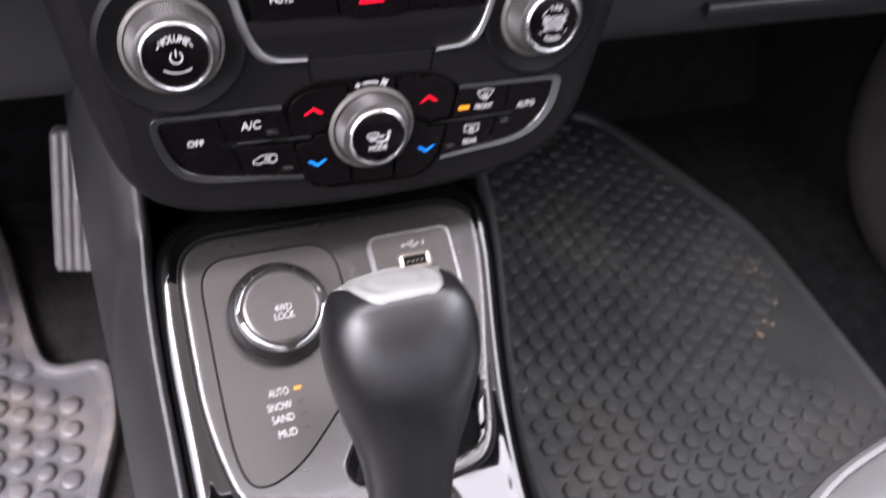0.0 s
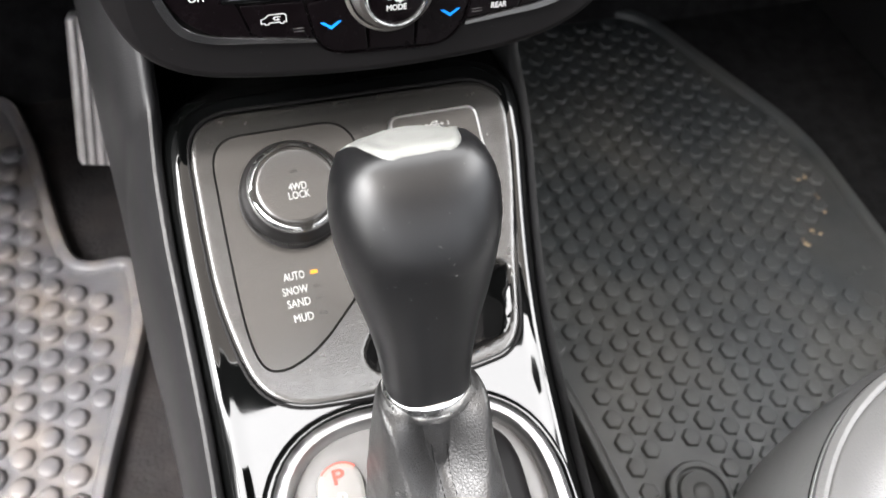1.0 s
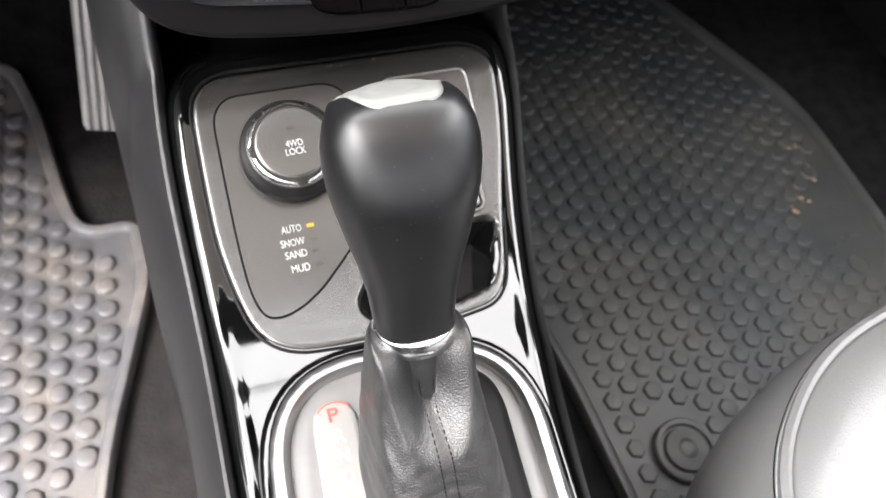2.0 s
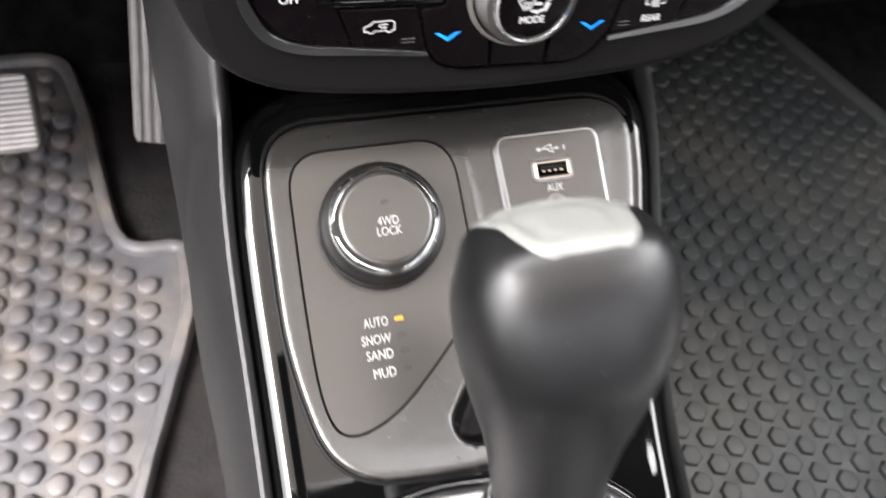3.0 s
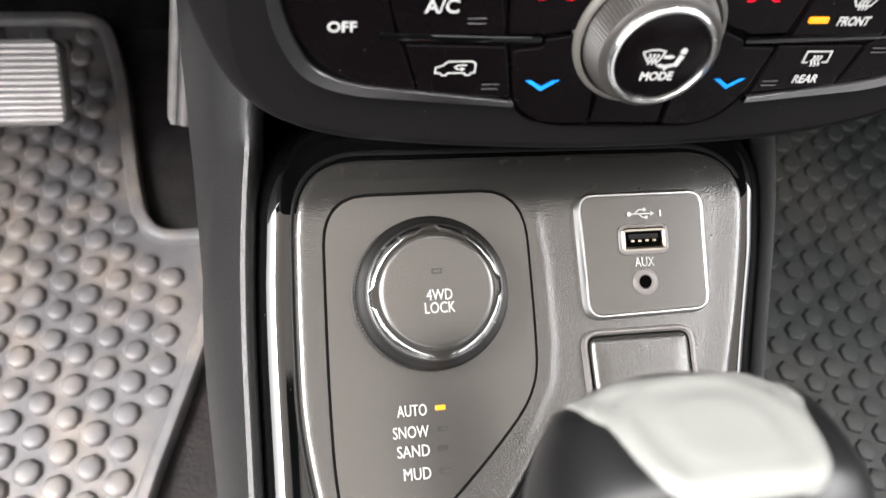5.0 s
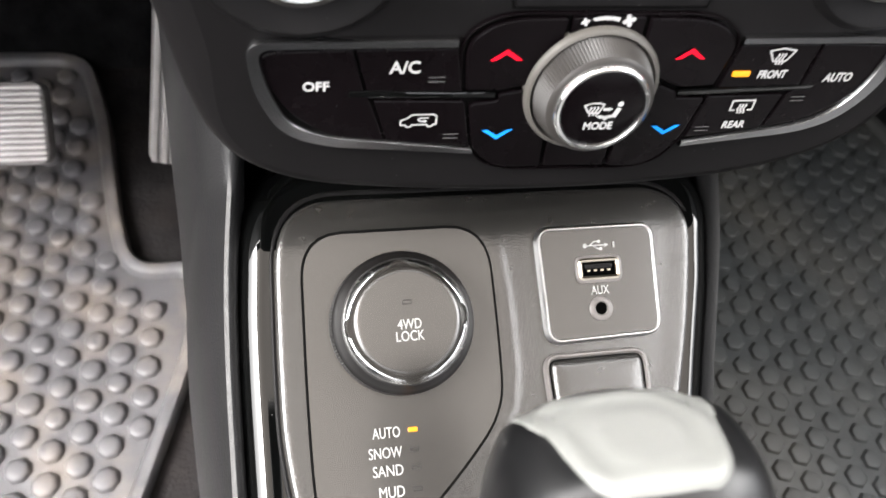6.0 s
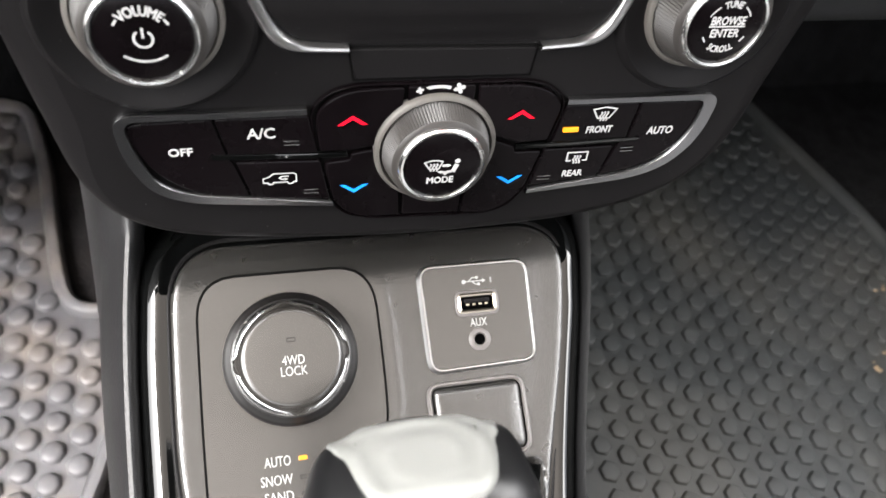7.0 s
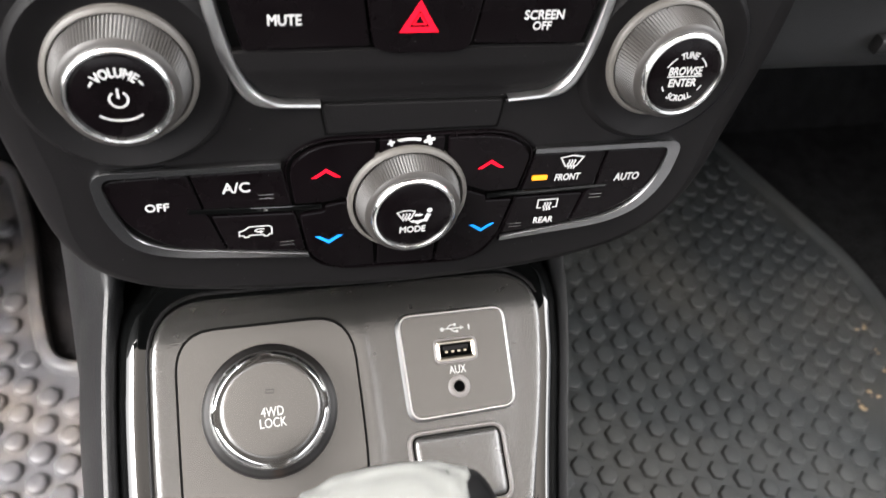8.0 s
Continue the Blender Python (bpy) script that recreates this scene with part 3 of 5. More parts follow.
def side_panel(sgn):
    verts, faces = [], []
    ys = [-0.50, -0.40, -0.32, -0.26] + [-0.22 + 0.01 * i for i in range(26)] + [0.036, 0.04, 0.045, 0.05, 0.06, 0.075, 0.09, 0.12, 0.2, 0.3, 0.42]
    for y in ys:
        e = edge(XL, y) if sgn < 0 else edge(XR, y)
        z = min(top(y), 0.43)
        k = 0.68 + 0.32 * smooth(-0.06, 0.07, y) if sgn < 0 else 0.0
        prof = [(-0.0012, -0.012), (-0.0008, -0.004), (0.0004, -0.0006), (0.0016, 0.0004), (0.0030, 0.0), (0.0052, -0.0036)]
        prof += [(0.0060 + k * dx, dz) for dx, dz in ((0.0030, -0.0095), (0.0095, -0.022), (0.0175, -0.055), (0.0245, -0.095), (0.0300, -0.150), (0.0355, -0.225))]
        if sgn > 0:
            prof = [(min(dx, 0.0012), dz) for dx, dz in prof]
        pts = [(e + sgn * dx, y, z + dz) for dx, dz in prof] + [(e + sgn * ((0.0065 if sgn < 0 else 0.0012) + k * 0.0440), y, 0.0)]
        verts += pts
    m = 13
    for j in range(len(ys) - 1):
        for i in range(m - 1):
            faces.append((j * m + i, j * m + i + 1, (j + 1) * m + i + 1, (j + 1) * m + i))
    return mesh_of(verts, faces)


part("side_panel", side_panel(-1), TRIM, console, "grained dark grey side wall")
part("side_panel", side_panel(1), DARK_TRIM, console, "black side wall")

BEZEL = [(edge(XL, y), y) for y in [-0.50 + 0.0069 * i for i in range(80)]] + [(-0.092, 0.058), (0.0705, 0.058)] + [(edge(XR, y), y) for y in [-0.50 + 0.0069 * (79 - i) for i in range(80)]]
RIM = [(0.0, -0.010), (0.0006, -0.0060), (0.0014, -0.0042), (0.0028, -0.0026), (0.0045, -0.0012), (0.0062, -0.0003), (0.0076, 0.0002), (0.0088, 0.0001), (0.0100, -0.0004), (0.0120, -0.0010), (0.016, -0.0010)]


PANEL = fillet([(-0.0850, 0.0298, 0.021), (0.0612, 0.0288, 0.021), (0.0560, -0.012, 0.02), (0.0440, -0.052, 0.02), (0.034, -0.0910, 0.019),
                (0.010, -0.0947, 0.012), (-0.034, -0.0965, 0.015), (-0.0760, -0.0925, 0.021), (-0.0862, -0.050, 0.03), (-0.0866, -0.018, 0.02)], 0.01, 10)
POCKET = fillet([(-0.0105, -0.0485), (0.012, -0.0545), (0.040, -0.0520), (0.0375, -0.068), (0.030, -0.084), (0.008, -0.0885), (-0.0285, -0.0885), (-0.0345, -0.0800)], 0.007, 5)


SEGMENTS = {}


def signed(o, x, y):
    """Distance to an outline, minus inside it."""
    if id(o) not in SEGMENTS:
        a = np.array([p[:2] for p in o], float)
        SEGMENTS[id(o)] = (o, np.roll(a, 1, 0), a - np.roll(a, 1, 0))
    _, a, ab = SEGMENTS[id(o)]
    ap = np.array((x, y)) - a
    t = np.clip((ap * ab).sum(1) / np.maximum((ab * ab).sum(1), 1e-14), 0, 1)
    best = float(np.sqrt(((ap - ab * t[:, None]) ** 2).sum(1).min()))
    b = a + ab
    cross = (a[:, 1] > y) != (b[:, 1] > y)
    hits = int((x < a[cross, 0] + ab[cross, 0] * (y - a[cross, 1]) / ab[cross, 1]).sum())
    return -best if hits % 2 else best


RIM_LINE = fillet([(edge(XL, -0.50 + 0.0069 * i), -0.50 + 0.0069 * i, 0) for i in range(73)] + [(-0.0955, 0.0440, 0.034), (0.0722, 0.0440, 0.034)]
                  + [(edge(XR, -0.50 + 0.0069 * (72 - i)), -0.50 + 0.0069 * (72 - i), 0) for i in range(73)], 0.002, 10)


def roll_off(y):
    """How far the bezel's upper end rolls away below the controls."""
    t = max(0.0, y - 0.012)
    return 0.55 * t * t / 0.028 if t < 0.014 else 0.275 * 0.014 + 0.55 * (t - 0.014)


def bezel_h(x, y, d):
    e = -signed(RIM_LINE, x, y)
    h = ramp(RIM, e) if e > 0 else -0.010 + 0.3 * e
    s = signed(PANEL, x, y)
    h -= 0.03 * smooth(-0.005, -0.012, s)
    return h - roll_off(y)


part("gloss_bezel", sheet(BEZEL, on_console, bezel_h, 110, 210, 0.006), GLOSS, console, "piano black gloss bezel with light scratches")

part("inner_bead", sweep(PANEL, [(-0.0026, -0.0022), (-0.0022, -0.0012), (-0.0017, -0.0006), (-0.0012, -0.0004), (-0.0007, -0.0006), (-0.0003, -0.0012), (0.0, -0.0024)], lambda x, y, h=0.0: on_console(x, y, h - roll_off(y))), SOFT_BLACK, console, "thin black bead round the tray")

CREASE = [(-0.0140, 0.0150), (-0.0119, -0.0032), (-0.0116, -0.026), (-0.0134, -0.0372), (-0.0225, -0.0524), (-0.040, -0.070)]


def crease_x(y):
    return ramp(sorted((b, a) for a, b in CREASE), y)


def panel_h(x, y, d):
    lip = ramp([(0, -0.0008), (0.0005, -0.0001), (0.0011, 0.0002), (0.0022, 0.0003), (0.0045, 0.0002), (0.0090, 0.0)], max(0.0, -signed(PANEL, x, y)))
    t = max(0.0, y - 0.012)
    lip -= 0.75 * t * t / 0.032
    s = signed(POCKET, x, y)
    h = lip - 0.026 * smooth(0.0015, -0.0065, s)
    if -0.06 < y < 0.02:
        c = x - crease_x(y)
        h += 0.00038 * math.exp(-((c - 0.0016) / 0.0021) ** 2) * smooth(0.019, 0.008, y) * smooth(-0.06, -0.045, y)
    return h


part("tray_panel", sheet(PANEL, on_console, panel_h, 140, 100, 0.004), GREY_PANEL, console, "grained warm grey plastic tray panel")

part("pocket_liner", sheet(inset(POCKET, 0.0006), on_console, lambda x, y, d: panel_h(x, y, d) + 0.0005, 70, 50, 0.001), SOFT_BLACK, console, "black liner of the tray pocket")

# ---- terrain selector with its dial ----
selector = thing("terrain_selector", on_console(-0.047, -0.03), "charcoal terrain selector plate with rotary dial", "dial")
PLATE = fillet([(-0.0768, 0.0178, 0.013), (-0.0155, 0.0178, 0.014), (-0.0146, -0.022, 0.02), (-0.0158, -0.039, 0.014), (-0.030, -0.054, 0.01), (-0.0520, -0.0735, 0.012),
                (-0.0705, -0.0795, 0.010), (-0.0768, -0.068, 0.02), (-0.0778, -0.035, 0.03)], 0.004, 6)
part("plate", sheet(PLATE, on_console, lambda x, y, d: 0.0006, 24, 30, 0.002), INSERT, selector)
part("gap", sheet(inset(PLATE, -0.0009), on_console, lambda x, y, d: 0.0002, 24, 30, 0.002), SEAM, selector)
DIAL = (-0.0468, -0.0098)
fr = tangent(DIAL, on_console)
dial_at = lambda x, y, h=0.0: fr(x, y, h)
dial = part("dial", lathe([(0.0231, 0.001), (0.0231, 0.0025), (0.0229, 0.0034), (0.0229, 0.0082), (0.0226, 0.0090), (0.0221, 0.0096), (0.0214, 0.0112), (0.0204, 0.0136), (0.0198, 0.0148), (0.0192, 0.0150), (0.0165, 0.0150)], DIAL, on_console, 264, 0.00055, (2, 3)), DIAL_SKIRT, selector, "round dark rotary dial with ribbed skirt")
wave = []
for dr, h in [(0.0, 0.0138), (0.0, 0.0150), (0.15, 0.0157), (0.45, 0.0166), (0.75, 0.0172), (0.93, 0.0173), (1.0, 0.0169), (1.0, 0.0150)]:
    lp = []
    for i in range(240):
        a = 2 * math.pi * i / 240
        off = abs((math.degrees(a) - 3 + 45) % 90 - 45)
        w = 0.00026 + (0.00135 + 0.00065 * smooth(8, 40, off)) * smooth(5.5, 10.5, off)
        r = 0.0194 - dr * w
        lp.append((r * math.cos(a), r * math.sin(a), 0.0150 + (h - 0.0150) * (0.35 + 0.65 * smooth(4, 12, off)) if h > 0.0150 else h))
    wave.append(lp)
part("chrome_ring", rings(wave, dial_at, False), SATIN_CHROME, dial, "scalloped chrome ring")
part("cap", rings([[(*p, h) for p in circle(0, 0, r, 96)] for r, h in [(0.0193, 0.0140), (0.0190, 0.0153), (0.0182, 0.0161), (0.0172, 0.0175), (0.0166, 0.0184), (0.0161, 0.0189), (0.0154, 0.0192), (0.0145, 0.0193), (0.006, 0.0192)]], dial_at), INSERT, dial, "flat charcoal dial cap")
part("lettering", join([text_mesh("4WD", 0.0073, 0.0031, lambda x, y, h=0.0: dial_at(x + 0.0003, y - 0.0010, 0.0192 + h), bold=0.00004), text_mesh("LOCK", 0.0086, 0.0031, lambda x, y, h=0.0: dial_at(x + 0.0003, y - 0.0046, 0.0192 + h), bold=0.00004)]), DIM_PRINT, dial, "white lettering reading 4WD LOCK")
part("lamp", strokes([[(-0.0013, 0.0050), (0.0013, 0.0050), (0.0013, 0.0062), (-0.0013, 0.0062), (-0.0013, 0.0050)]], 0.0002, lambda x, y, h=0.0: dial_at(x, y, 0.0193 + h)), TRIM, dial)
for word, cx, cy, w in (("AUTO", -0.0543, -0.0416, 0.0088), ("SNOW", -0.0550, -0.0474, 0.0106), ("SAND", -0.0546, -0.0526, 0.0096), ("MUD", -0.0539, -0.0588, 0.0080)):
    f2 = tangent((cx, cy), on_console)
    part("lettering", text_mesh(word, w, 0.0034, lambda x, y, h=0.0, f2=f2: f2(x, y, 0.0008 + h), bold=0.00004), DIM_PRINT, selector, "white lettering reading " + word)
    f3 = tangent((-0.0457, cy + 0.0002), on_console)
    if word == "AUTO":
        part("lamp", slab(rrect(0, 0, 0.0031, 0.0015, 0.0004, 3), lambda x, y, h=0.0, f3=f3: f3(x, y, h), 0.0003, 0.0011, 0.0002), AMBER, selector, "lit amber indicator")
    else:
        part("lamp", strokes([[(-0.0013, -0.0006), (0.0013, -0.0006), (0.0013, 0.0006), (-0.0013, 0.0006), (-0.0013, -0.0006)]], 0.0002, lambda x, y, h=0.0, f3=f3: f3(x, y, 0.0006 + h)), TRIM, selector)

# ---- USB and AUX module ----
usb = thing("usb_module", on_console(0.022, -0.002), "charcoal socket plate with chrome surround", "socket")
UP = fillet([(0.0010, 0.0160), (0.0437, 0.0160), (0.0430, -0.0195), (0.0020, -0.0203)], 0.0055, 8)
part("plate", sheet(inset(UP, 0.0013), on_console, lambda x, y, d: 0.0028, 12, 14, 0.002), INSERT, usb)
part("chrome_frame", sweep(UP, [(-0.0004, -0.001), (-0.0002, 0.0014), (0.0002, 0.0025), (0.0006, 0.0030), (0.0010, 0.0030), (0.0013, 0.0027), (0.0015, 0.0022)], on_console), SATIN, usb)
uf = tangent((0.0222, 0.0022), on_console)
port = part("port_surround", sweep(rrect(0, 0, 0.0166, 0.0096, 0.0028), [(0.0, 0.0026), (0.0, 0.0034), (0.0005, 0.0037), (0.0016, 0.0036), (0.0020, 0.0022)], uf), PORT_RING, usb)
part("port_shell", sweep(rrect(0, 0, 0.0131, 0.0058, 0.0008), [(-0.0010, 0.0024), (-0.0008, 0.0037), (-0.0002, 0.0040), (0.0004, 0.0037), (0.0007, 0.0025)], uf), PORT_METAL, port, "metal port shell")
part("port_hole", slab(rrect(0, 0, 0.0126, 0.0054, 0.0006), uf, 0.0022, 0.00295, 0.0001), HOLE, port)
part("port_tongue", slab(rrect(0, 0.0009, 0.0098, 0.0017, 0.0003), uf, 0.0024, 0.0033, 0.0002), SOFT_BLACK, port)
for i in range(4):
    part("contact", slab(rrect(-0.0036 + 0.0024 * i, -0.0005, 0.0011, 0.0007, 0.0001, 2), uf, 0.0028, 0.0032, 0.0001), PORT_METAL, port)
af = tangent((0.0217, -0.0102), on_console)
jack = lambda x, y, h=0.0: af(x, y, h)
aux = part("aux_ring", rings([[(*p, h) for p in circle(0, 0, r, 32)] for r, h in [(0.0042, 0.0024), (0.0042, 0.0032), (0.0038, 0.0035), (0.0024, 0.0035), (0.0019, 0.0028)]], jack, False), PORT_RING, usb)
part("aux_hole", rings([[(*p, h) for p in circle(0, 0, r, 24)] for r, h in [(0.0021, 0.00305), (0.0016, 0.0030), (0.0010, 0.0030)]], jack), HOLE, aux)
tf = tangent((0.0219, -0.0044), on_console)
part("lettering", text_mesh("AUX", 0.0064, 0.0030, lambda x, y, h=0.0: tf(x, y, 0.0028 + h), bold=0.00004), DIM_PRINT, usb, "white lettering reading AUX")
sf = tangent((0.0219, 0.0095), on_console)
mk = lambda x, y, h=0.0: sf(x, y, 0.0028 + h)
part("symbol", join([strokes([[(-0.0035, 0.0), (0.0035, 0.0)], [(-0.0022, 0.0), (-0.0006, 0.0013), (0.0010, 0.0013)], [(-0.0008, 0.0), (0.0006, -0.0012), (0.0016, -0.0012)]], 0.0004, mk),
                     fills([circle(-0.0039, 0, 0.0008, 12), [(0.0032, -0.0008), (0.0046, 0), (0.0032, 0.0008)], circle(0.0012, 0.0013, 0.0006, 10), [(0.0013, -0.0017), (0.0023, -0.0017), (0.0023, -0.0007), (0.0013, -0.0007)]], mk),
                     text_mesh("1", 0.0006, 0.0020, lambda x, y, h=0.0: mk(x + 0.0065, y, h), bold=0.00002)]), DIM_PRINT, usb, "white trident symbol and figure 1")

# ---- power outlet with its cover ----
outlet = thing("power_outlet", on_console(0.018, -0.038), "dark power outlet with hinged cover and pale surround", "socket")
PO = fillet([(-0.0002, -0.0232), (0.0368, -0.0232), (0.0368, -0.0500), (0.0008, -0.0500)], 0.0055, 8)
part("surround", sweep(PO, [(-0.0003, -0.001), (0.0, 0.0014), (0.0004, 0.0021), (0.0009, 0.0022), (0.0013, 0.0018), (0.0016, 0.0010)], on_console), PORT_RING, outlet)
part("cover", sheet(inset(PO, 0.0020), on_console, lambda x, y, d: ramp([(0, 0.0008), (0.0006, 0.0020), (0.0018, 0.0026), (0.005, 0.0029)], d), 28, 24, 0.003), GREY_PANEL, outlet)
part("base", sheet(inset(PO, 0.0012), on_console, lambda x, y, d: 0.0008, 8, 8, 0.002), SEAM, outlet)

# ---- gear selector ----
shifter = thing("gear_shifter", (-0.026, -0.155, 0.262), "black leather gear shifter with silver top and gaiter", "gear lever")
RO = [(-0.030 + x * 0.9969 + y * 0.0785, -0.174 - x * 0.0785 + y * 0.9969) for x, y in rrect(0, 0, 0.113, 0.142, 0.046, 12)]
part("surround_ring", sweep(RO, [(-0.0006, -0.002), (0.0, 0.0022), (0.0010, 0.0040), (0.0028, 0.0050), (0.0050, 0.0046), (0.0066, 0.0026), (0.0074, -0.0004)], on_console), SATIN, shifter, "satin silver surround ring")
part("dark_edge", sweep(RO, [(-0.0046, -0.0016), (-0.0042, 0.0006), (-0.0034, 0.0020), (-0.0020, 0.0026), (-0.0006, 0.0024), (0.0004, 0.0010)], on_console), GLOSS, shifter)
part("base_plate", sheet(inset(RO, 0.0068), on_console, lambda x, y, d: ramp([(0, -0.0006), (0.004, 0.0004), (0.007, 0.001)], d), 24, 30, 0.002), SHIFT_PLATE, shifter, "satin grey plate round the gaiter")
# Leather skirt in the darker housing plastic, which stands in for its shade.
part("skirt", sheet([(-0.0185 + x * 0.9969 + y * 0.0785, -0.172 - x * 0.0785 + y * 0.9969) for x, y in rrect(0, 0, 0.062, 0.112, 0.024, 8)], on_console, lambda x, y, d: ramp([(0, -0.0005), (0.0010, 0.0024), (0.004, 0.0052), (0.012, 0.0085), (0.020, 0.0090)], d), 30, 40, 0.001), SOFT_BLACK, shifter, "leather skirt of the gaiter, coloured darker for shade")
gear_window = part("gear_window", sheet([(-0.0575 + x * 0.9969 + y * 0.0785, -0.1520 - x * 0.0785 + y * 0.9969) for x, y in rrect(0, 0, 0.0185, 0.064, 0.010, 8)], on_console, lambda x, y, d: ramp([(0, 0.0008), (0.0006, 0.0020), (0.002, 0.0024)], d), 8, 24, 0.002), WINDOW, shifter, "pale indicator window for the gears")
GLOW = tangent((-0.0552, -0.1222), on_console)
part("lamp", strokes([arc_pts(0.0, -0.0072, 0.0088, 140, 45, 12)], 0.0007, lambda x, y, h=0.0: GLOW(x, y, 0.0023 + h)), RED_LAMP, gear_window, "red glow at the lit gear")
part("lamp", strokes([arc_pts(0.0, -0.0072, 0.0079, 138, 47, 12)], 0.0011, lambda x, y, h=0.0: GLOW(x, y, 0.0022 + h)), PINK_LAMP, gear_window, "pale red glow at the lit gear")
for ch, cx, cy in (("P", -0.0557, -0.1257), ("R", -0.0554, -0.1346), ("N", -0.0556, -0.1429), ("D", -0.0557, -0.1512)):
    gf = tangent((cx, cy), on_console)
    part("lettering", text_mesh(ch, 0.0042, 0.0056, lambda x, y, h=0.0, gf=gf: gf(x, y, 0.0024 + h)), RED_LAMP if ch == "P" else WHITE, gear_window, ("lit red letter " if ch == "P" else "white letter ") + ch)

A0 = Vector((-0.0257, -0.1255, 0.3330))
AX = Vector((-0.001, 0.040, 0.085)).normalized()
UX = Vector((1, 0, 0)) - AX * AX.x
UX.normalize()
WX = AX.cross(UX)


def along(u, w, s):
    s += 0.0024 * math.exp(-((abs(u) - 0.0190) / 0.0026) ** 2) * smooth(-0.010, 0.006, w) * smooth(0.070, 0.082, s)
    return A0 + UX * u + WX * w + AX * (s - 0.14 * w * smooth(0.045, 0.088, s) - 60.0 * max(0.0, -0.006 - w) ** 2 * smooth(0.050, 0.084, s))


def oval(a, b, s, n=64, p=2.4):
    out = []
    for i in range(n):
        t = 2 * math.pi * i / n
        c, sn = math.cos(t), math.sin(t)
        out.append((a * math.copysign(abs(c) ** (2 / p), c), b * math.copysign(abs(sn) ** (2 / p), sn), s))
    return out


secs = [(0.0070, 0.0138, 0.0134), (0.0100, 0.0140, 0.0136), (0.0220, 0.0151, 0.0147), (0.0340, 0.0172, 0.0166), (0.0450, 0.0201, 0.0191), (0.0550, 0.0224, 0.0208), (0.0635, 0.0239, 0.0220),
        (0.0705, 0.0244, 0.0223), (0.0770, 0.0240, 0.0220), (0.0825, 0.0227, 0.0208), (0.0868, 0.0204, 0.0187), (0.0900, 0.0172, 0.0157), (0.0920, 0.0124, 0.0115), (0.0928, 0.0067, 0.0062)]
lever_knob = part("knob", rings([oval(a, b, s) for s, a, b in secs], along), KNOB_LEATHER, shifter, "matt black knob with fine scratches")


scr = []
for i in range(26):
    k = 3 + i % 7
    (s0, a0, b0), (s1, a1, b1) = secs[k], secs[k + 1]
    f, th, tilt, ln = random.random(), radians(-90 + random.gauss(0, 38)), random.gauss(0, 1.0), 0.0004 + 0.0008 * random.random()
    pts = []
    for q in (-0.5, 0.5):
        s, th2 = s0 + (s1 - s0) * f + q * ln * math.cos(tilt), th + q * ln * math.sin(tilt) / 0.02
        g = min(1.0, max(0.0, (s - s0) / (s1 - s0)))
        a, b = (a0 + (a1 - a0) * g) * 1.004, (b0 + (b1 - b0) * g) * 1.004
        c, sn = math.cos(th2), math.sin(th2)
        pts.append(Vector(along(a * math.copysign(abs(c) ** (2 / 2.4), c), b * math.copysign(abs(sn) ** (2 / 2.4), sn), s)))
    d = (pts[1] - pts[0]).cross(Vector((0, -0.8, 0.6))).normalized() * (0.00004 + 0.00006 * random.random())
    me = bpy.data.meshes.new("scratch")
    me.from_pydata([tuple(v) for v in (pts[0], (pts[0] + pts[1]) / 2 + d, pts[1], (pts[0] + pts[1]) / 2 - d)], [], [(0, 1, 2, 3)])
    scr.append(me)
tagged(part("scratches", join(scr), GREY_PRINT, lever_knob, "small pale nicks on the knob"), kind="stuff")


def crown(u, w):
    """Height of the knob's top at an offset from its axis."""
    p = 2.4
    best = 0.0928
    for (s0, a0, b0), (s1, a1, b1) in zip(secs, secs[1:]):
        r0, r1 = (abs(u / a0) ** p + abs(w / b0) ** p), (abs(u / a1) ** p + abs(w / b1) ** p)
        if s0 >= 0.0705 and r0 <= 1 <= r1:
            return s0 + (s1 - s0) * (1 - r0) / max(r1 - r0, 1e-6)
    return best


SHIELD = fillet([(-0.0186, 0.0146, 0.003), (0.0186, 0.0146, 0.003), (0.0176, 0.0090, 0.006), (0.0114, -0.0112, 0.006), (-0.0114, -0.0112, 0.006), (-0.0176, 0.0090, 0.006)], 0.006, 7)
part("cap", sheet(SHIELD, along, lambda u, w, d: crown(u, w) + ramp([(0, -0.001), (0.0005, 0.0004), (0.0012, 0.0008), (0.003, 0.0008), (0.0050, 0.0003), (0.008, 0.0003)], d), 44, 36, 0.001), CAP, lever_knob, "satin grey top cap")
part("collar", rings([oval(r, r * 0.97, s, 64, 2.0) for s, r in [(0.0006, 0.0130), (0.0006, 0.0143), (0.0010, 0.0147), (0.0045, 0.0150), (0.0066, 0.0150), (0.0076, 0.0147), (0.0082, 0.0141), (0.0085, 0.0136)]], along, True, True), SATIN_CHROME, shifter, "chrome collar below the knob")


